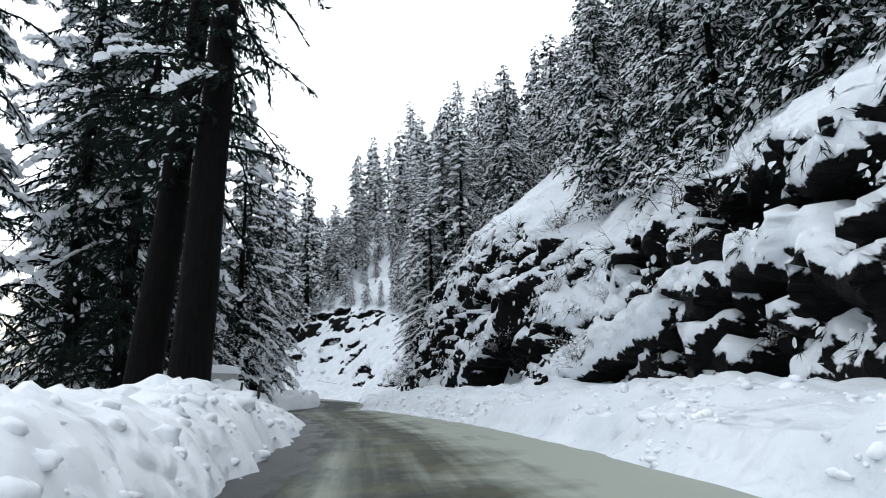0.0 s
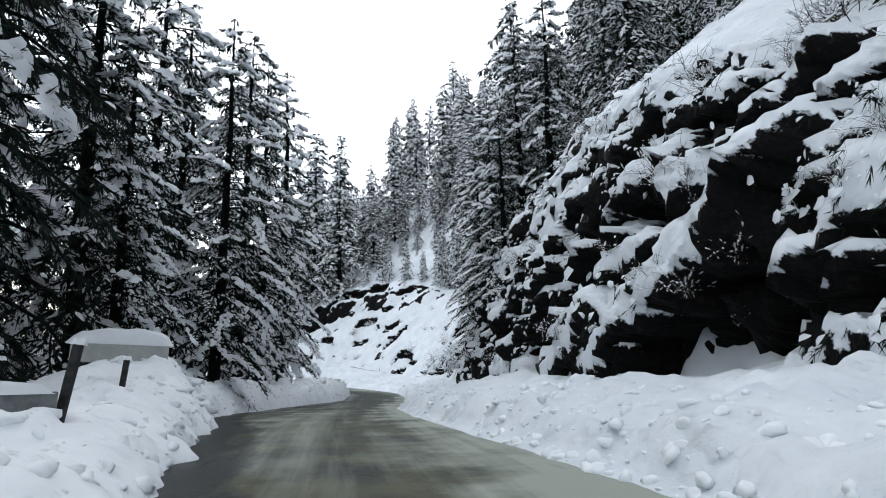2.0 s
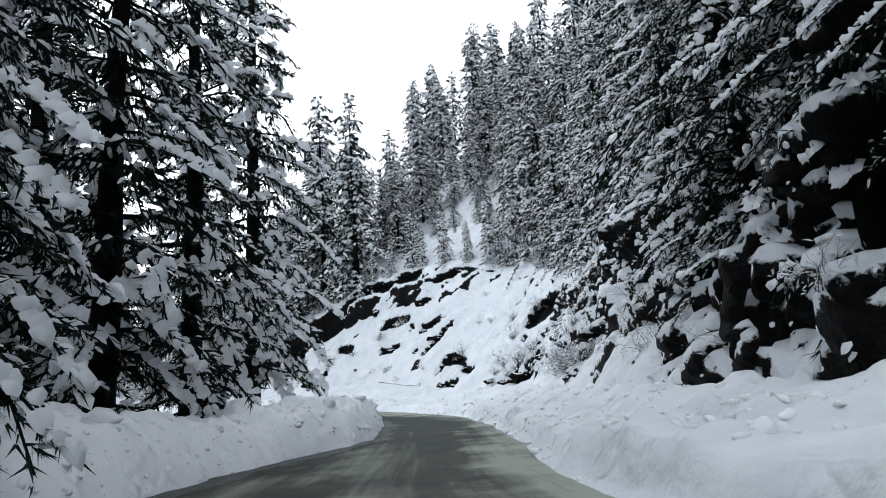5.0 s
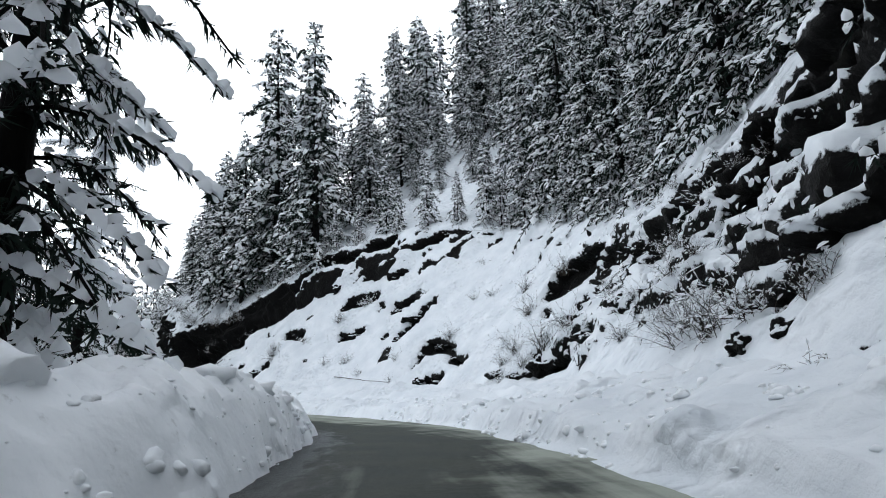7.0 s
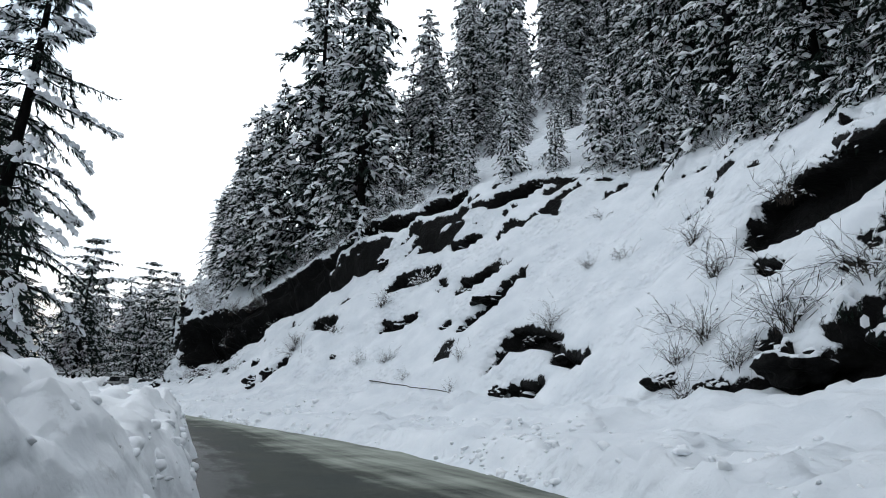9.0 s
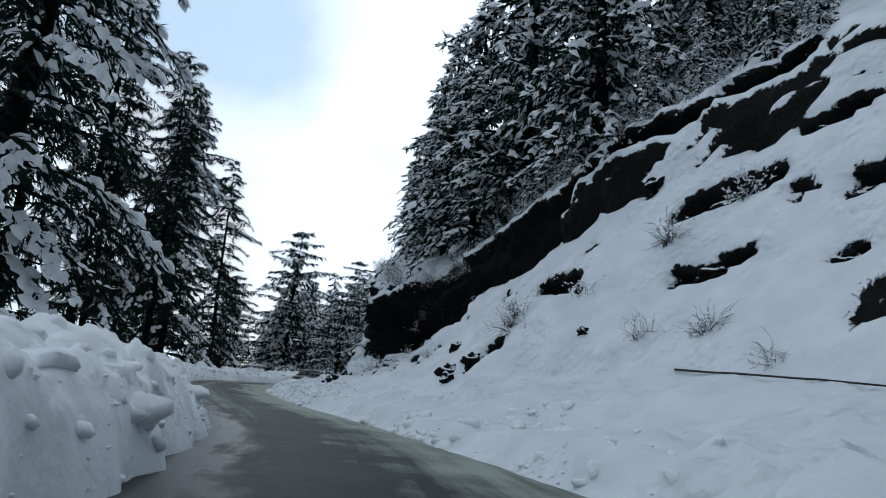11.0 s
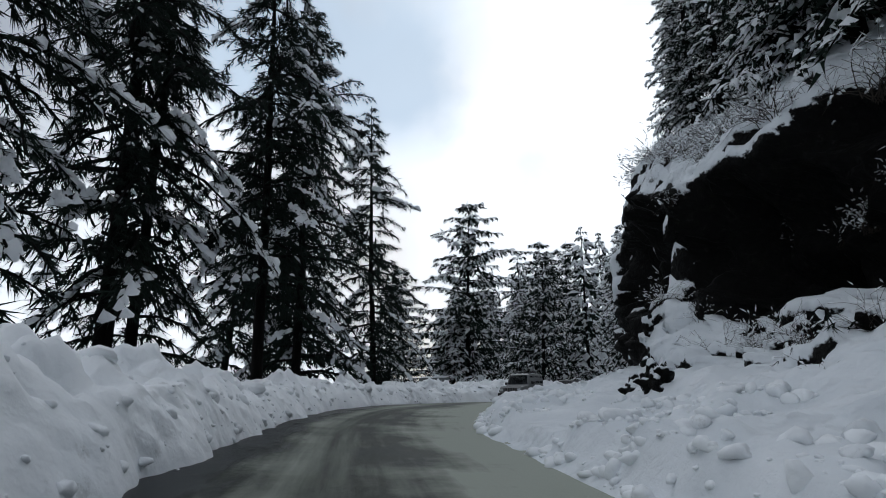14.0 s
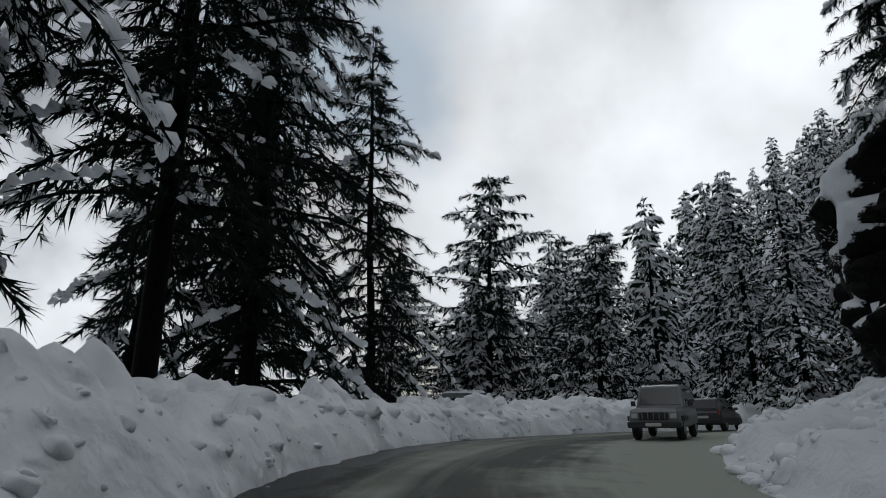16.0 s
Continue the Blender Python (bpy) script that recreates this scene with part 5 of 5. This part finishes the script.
def snow_cap(name, length, width, thick, parent, seed, at):
    bm = bmesh.new()
    bmesh.ops.create_grid(bm, x_segments=16, y_segments=6, size=0.5)
    off = Vector((seed, 0, 0))
    for v in bm.verts:
        e = max(0.0, 1 - (2 * v.co.x) ** 6) ** 0.5 * max(0.0, 1 - (2 * v.co.y) ** 4) ** 0.5
        v.co = Vector((v.co.x * length, v.co.y * width, thick * e * (0.85 + 0.5 * noise.fractal(v.co * 3 + off, 1, 2, 3)) - 0.03)) + Vector(at)
    return part(name, from_bm(name, bm, LOAD, True), parent, "thick rounded cap of snow")


sign = new("roadside_sign")
box_part("board", (3.0, 0.07, 0.62), (0, 0, 1.72), PANEL, sign, "pale board half hidden by clinging snow")
for dx in (-1.15, 1.15):
    box_part("post", (0.11, 0.11, 2.4), (dx, 0.09, 0.45), POST, sign)
snow_cap("snow_cap", 3.3, 0.7, 0.5, sign, 3, (0, 0.02, 2.05))
sign.matrix_basis = pose(-14.9, 40.6, 0.72, 0, 2, 32)
tagged(sign, "pale roadside sign board on two dark posts, capped with snow", "sign")
for x, y, lean in ((-8.55, 28.9, 8), (-11.3, 34.9, 5)):
    mark = new("guard_post")
    box_part("post", (0.13, 0.13, 2.0), (0, 0, 0.0), POST, mark)
    snow_cap("snow_cap", 0.2, 0.2, 0.09, mark, 5, (0, 0, 1.02))
    mark.matrix_basis = pose(x, y, 1.0, 0, lean, 20)
    tagged(mark, "dark leaning roadside guard post with a little snow on top", "post", "guard posts")
def parapet(length, x, y, z, turn, lean, label):
    rail = new("parapet")
    box_part("beam", (length, 0.3, 0.3), (0, 0, 0.85), STONE, rail, "grey concrete beam")
    for dx in (-0.36 * length, 0.36 * length):
        box_part("post", (0.24, 0.24, 1.2), (dx, 0, 0.12), STONE, rail)
    snow_cap("snow_cap", length, 0.42, 0.16, rail, 8, (0, 0, 1.0))
    rail.matrix_basis = pose(x, y, z, 0, lean, turn)
    return tagged(rail, label, "parapet", "roadside parapets")


parapet(3.6, -9.9, 27.6, 0.32, 43, 0, "low grey concrete parapet beam under snow beside the road")
parapet(3.0, -88.0, 175.3, 7.35, 20, 0, "low concrete parapet with a thick cap of snow on the bank")
parapet(3.8, -83.0, 170.2, top_of(TOP_L, -83.0, 170.2, 6.0) - 0.75, 38, 3, "low concrete parapet half buried in the ploughed snow bank")

# ---- vehicles ----
def paint(name, colour, rough=0.35, metal=0.0, coat=0.5):
    m, n, l, b = material(name)
    p = n.new("ShaderNodeTexCoord").outputs["Object"]
    dirt = remap(n, l, noise_node(n, l, p, 2.5, 6, 0.65), 0.45, 0.75, 0.0, 0.5)
    l.new(mixed(n, l, dirt, colour, tuple(0.6 * c + 0.04 for c in colour)), b.inputs["Base Color"])
    b.inputs["Roughness"].default_value, b.inputs["Metallic"].default_value, b.inputs["Coat Weight"].default_value = rough, metal, coat
    return m


SILVER = paint("muddy_silver_paint", (0.15, 0.155, 0.16), 0.4)
BLACK = paint("black_plastic", (0.015, 0.015, 0.017), 0.6, 0.0, 0.0)
DARK = paint("dark_car_paint", (0.018, 0.02, 0.024), 0.3)
GLASS = paint("dark_window_glass", (0.012, 0.014, 0.016), 0.06, 0.0, 1.0)
RUBBER = paint("tyre_rubber", (0.012, 0.012, 0.012), 0.85, 0.0, 0.0)
STEEL = paint("wheel_steel", (0.25, 0.25, 0.26), 0.4, 0.8, 0.0)
LENS = paint("headlamp_glass", (0.5, 0.52, 0.55), 0.1, 0.0, 1.0)
RED = paint("tail_lamp_red", (0.25, 0.01, 0.01), 0.2, 0.0, 1.0)
PLATE = paint("pale_plate", (0.55, 0.55, 0.5), 0.5, 0.0, 0.0)


def loft(sections, mat, name, parent, label=""):
    """A closed body through rings of (y, half width, bottom, top, inset of the top, corner)."""
    verts, n = [], 12
    for y, w, lo, hi, inset, r in sections:
        wt = w - inset
        ring = [(w, lo + r), (w, (lo + hi) / 2), (wt + 0.0, hi - r), (wt - r, hi), (0, hi + 0.02), (-wt + r, hi), (-wt, hi - r), (-w, (lo + hi) / 2), (-w, lo + r), (-w + r, lo), (0, lo), (w - r, lo)]
        verts += [(a, y, b) for a, b in ring]
    faces = []
    for i in range(len(sections) - 1):
        for k in range(n):
            faces.append((i * n + k, i * n + (k + 1) % n, (i + 1) * n + (k + 1) % n, (i + 1) * n + k))
    faces.append(tuple(range(n - 1, -1, -1)))
    faces.append(tuple(range((len(sections) - 1) * n, len(sections) * n)))
    bm = bmesh.new()
    vs = [bm.verts.new(v) for v in verts]
    for f in faces:
        bm.faces.new([vs[i] for i in f])
    bmesh.ops.recalc_face_normals(bm, faces=bm.faces)
    return part(name, from_bm(name, bm, mat), parent, label)


def disc(bm, r, depth, seg=24):
    bmesh.ops.create_cone(bm, cap_ends=True, segments=seg, radius1=r, radius2=r, depth=depth, matrix=Matrix.Rotation(math.pi / 2, 4, "Y"))
    bmesh.ops.bevel(bm, geom=[e for e in bm.edges if len(e.link_faces) == 2 and any(len(f.verts) > 4 for f in e.link_faces)], offset=r * 0.12, segments=2, affect="EDGES")


def wheel(parent, x, y, r):
    w = new("wheel")
    w.parent = parent
    w.location = (x, y, r)
    bm = bmesh.new()
    disc(bm, r, 0.22)
    part("tyre", from_bm("tyre", bm, RUBBER, True), w)
    bm = bmesh.new()
    disc(bm, r * 0.6, 0.235)
    part("rim", from_bm("rim", bm, STEEL, True), w)


def quad_part(name, pts, mat, parent, thick=0.012, label=""):
    """A thin pane with these four corners."""
    p = [Vector(q) for q in pts]
    nrm = (p[1] - p[0]).cross(p[3] - p[0]).normalized() * thick
    bm = bmesh.new()
    v = [bm.verts.new(q + nrm) for q in p] + [bm.verts.new(q - nrm) for q in p]
    for f in ((0, 1, 2, 3), (7, 6, 5, 4), (0, 4, 5, 1), (1, 5, 6, 2), (2, 6, 7, 3), (3, 7, 4, 0)):
        bm.faces.new([v[i] for i in f])
    return part(name, from_bm(name, bm, mat), parent, label)


def jeep():
    """A boxy high utility car; its nose points to minus y."""
    car = new("utility_car")
    loft([(-2.0, 0.78, 0.5, 0.92, 0.03, 0.06), (-1.9, 0.82, 0.42, 1.02, 0.04, 0.07), (-0.85, 0.84, 0.4, 1.08, 0.05, 0.07), (-0.75, 0.85, 0.4, 1.1, 0.05, 0.07), (1.95, 0.85, 0.42, 1.1, 0.04, 0.07), (2.05, 0.82, 0.48, 1.05, 0.04, 0.06)], SILVER, "body", car)
    loft([(-0.78, 0.80, 1.06, 1.1, 0.0, 0.02), (-0.42, 0.79, 1.06, 1.78, 0.09, 0.05), (-0.2, 0.79, 1.06, 1.84, 0.1, 0.06), (1.85, 0.79, 1.06, 1.84, 0.1, 0.06), (2.0, 0.78, 1.06, 1.7, 0.08, 0.05)], SILVER, "cabin", car)
    quad_part("windscreen", [(-0.70, -0.745, 1.16), (0.70, -0.745, 1.16), (0.62, -0.445, 1.72), (-0.62, -0.445, 1.72)], GLASS, car, 0.03)
    for sx in (-1, 1):
        for a, b in ((-0.3, 0.45), (0.55, 1.2), (1.3, 1.85)):
            quad_part("side_window", [(sx * 0.795, a, 1.18), (sx * 0.795, b, 1.18), (sx * 0.715, b, 1.68), (sx * 0.715, a, 1.68)], GLASS, car, 0.02)
        box_part("headlight", (0.2, 0.08, 0.16), (sx * 0.62, -2.02, 0.80), LENS, car)
        box_part("wing_mirror", (0.16, 0.08, 0.18), (sx * 0.97, -0.45, 1.2), BLACK, car)
        box_part("wheel_arch", (0.12, 0.9, 0.16), (sx * 0.86, -1.3, 0.72), BLACK, car)
        for y in (-1.3, 1.35):
            wheel(car, sx * 0.72, y, 0.36)
        box_part("roof_rail", (0.05, 1.9, 0.05), (sx * 0.58, 0.8, 1.94), BLACK, car)
    for y in (-0.05, 0.75, 1.6):
        box_part("rack_bar", (1.2, 0.05, 0.05), (0, y, 1.93), BLACK, car)
    box_part("grille", (0.92, 0.07, 0.24), (0, -2.02, 0.80), BLACK, car, "black slatted grille")
    for k in range(5):
        box_part("grille_bar", (0.03, 0.03, 0.22), (-0.36 + 0.18 * k, -2.06, 0.80), STEEL, car)
    box_part("bumper", (1.7, 0.2, 0.2), (0, -2.08, 0.52), BLACK, car, "black plastic bumper", 0.05)
    box_part("number_plate", (0.5, 0.02, 0.11), (0, -2.19, 0.53), PLATE, car)
    return tagged(car, "boxy muddy silver utility car with dark windows on the road", "car")


def hatchback():
    """A small dark car seen from behind; its nose points to plus y."""
    car = new("small_car")
    loft([(-1.85, 0.72, 0.35, 0.78, 0.03, 0.08), (-1.75, 0.8, 0.28, 0.92, 0.05, 0.08), (0.6, 0.82, 0.26, 0.92, 0.05, 0.08), (1.6, 0.78, 0.28, 0.8, 0.05, 0.08), (1.85, 0.66, 0.36, 0.66, 0.04, 0.08)], DARK, "body", car)
    loft([(-1.78, 0.74, 0.88, 0.94, 0.02, 0.02), (-1.45, 0.73, 0.88, 1.4, 0.12, 0.06), (-1.1, 0.73, 0.88, 1.48, 0.13, 0.06), (0.1, 0.73, 0.88, 1.48, 0.13, 0.06), (0.85, 0.74, 0.88, 0.92, 0.02, 0.02)], DARK, "cabin", car)
    quad_part("rear_window", [(-0.6, -1.75, 0.98), (0.6, -1.75, 0.98), (0.52, -1.49, 1.36), (-0.52, -1.49, 1.36)], GLASS, car, 0.03)
    for sx in (-1, 1):
        for a, b in ((-1.2, -0.45), (-0.35, 0.35)):
            quad_part("side_window", [(sx * 0.735, a, 0.98), (sx * 0.735, b, 0.98), (sx * 0.63, b - 0.05, 1.38), (sx * 0.63, a, 1.38)], GLASS, car, 0.02)
        box_part("tail_lamp", (0.14, 0.06, 0.26), (sx * 0.68, -1.82, 0.78), RED, car)
        box_part("wing_mirror", (0.16, 0.08, 0.12), (sx * 0.86, 0.45, 1.0), BLACK, car)
        for y in (-1.15, 1.2):
            wheel(car, sx * 0.68, y, 0.3)
    box_part("bumper", (1.5, 0.14, 0.22), (0, -1.86, 0.42), BLACK, car, "black plastic bumper", 0.05)
    box_part("number_plate", (0.5, 0.02, 0.11), (0, -1.9, 0.62), PLATE, car)
    return tagged(car, "small dark hatchback on the road beyond the bend", "car")


x, y, z = along(190.4, 2.75, 0.0)
jeep().matrix_basis = pose(x, y, z, 4.5, 0, 13)
x, y, z = along(199.8, 1.0, 0.0)
hatchback().matrix_basis = pose(x, y, z, 3.0, 0, 3)
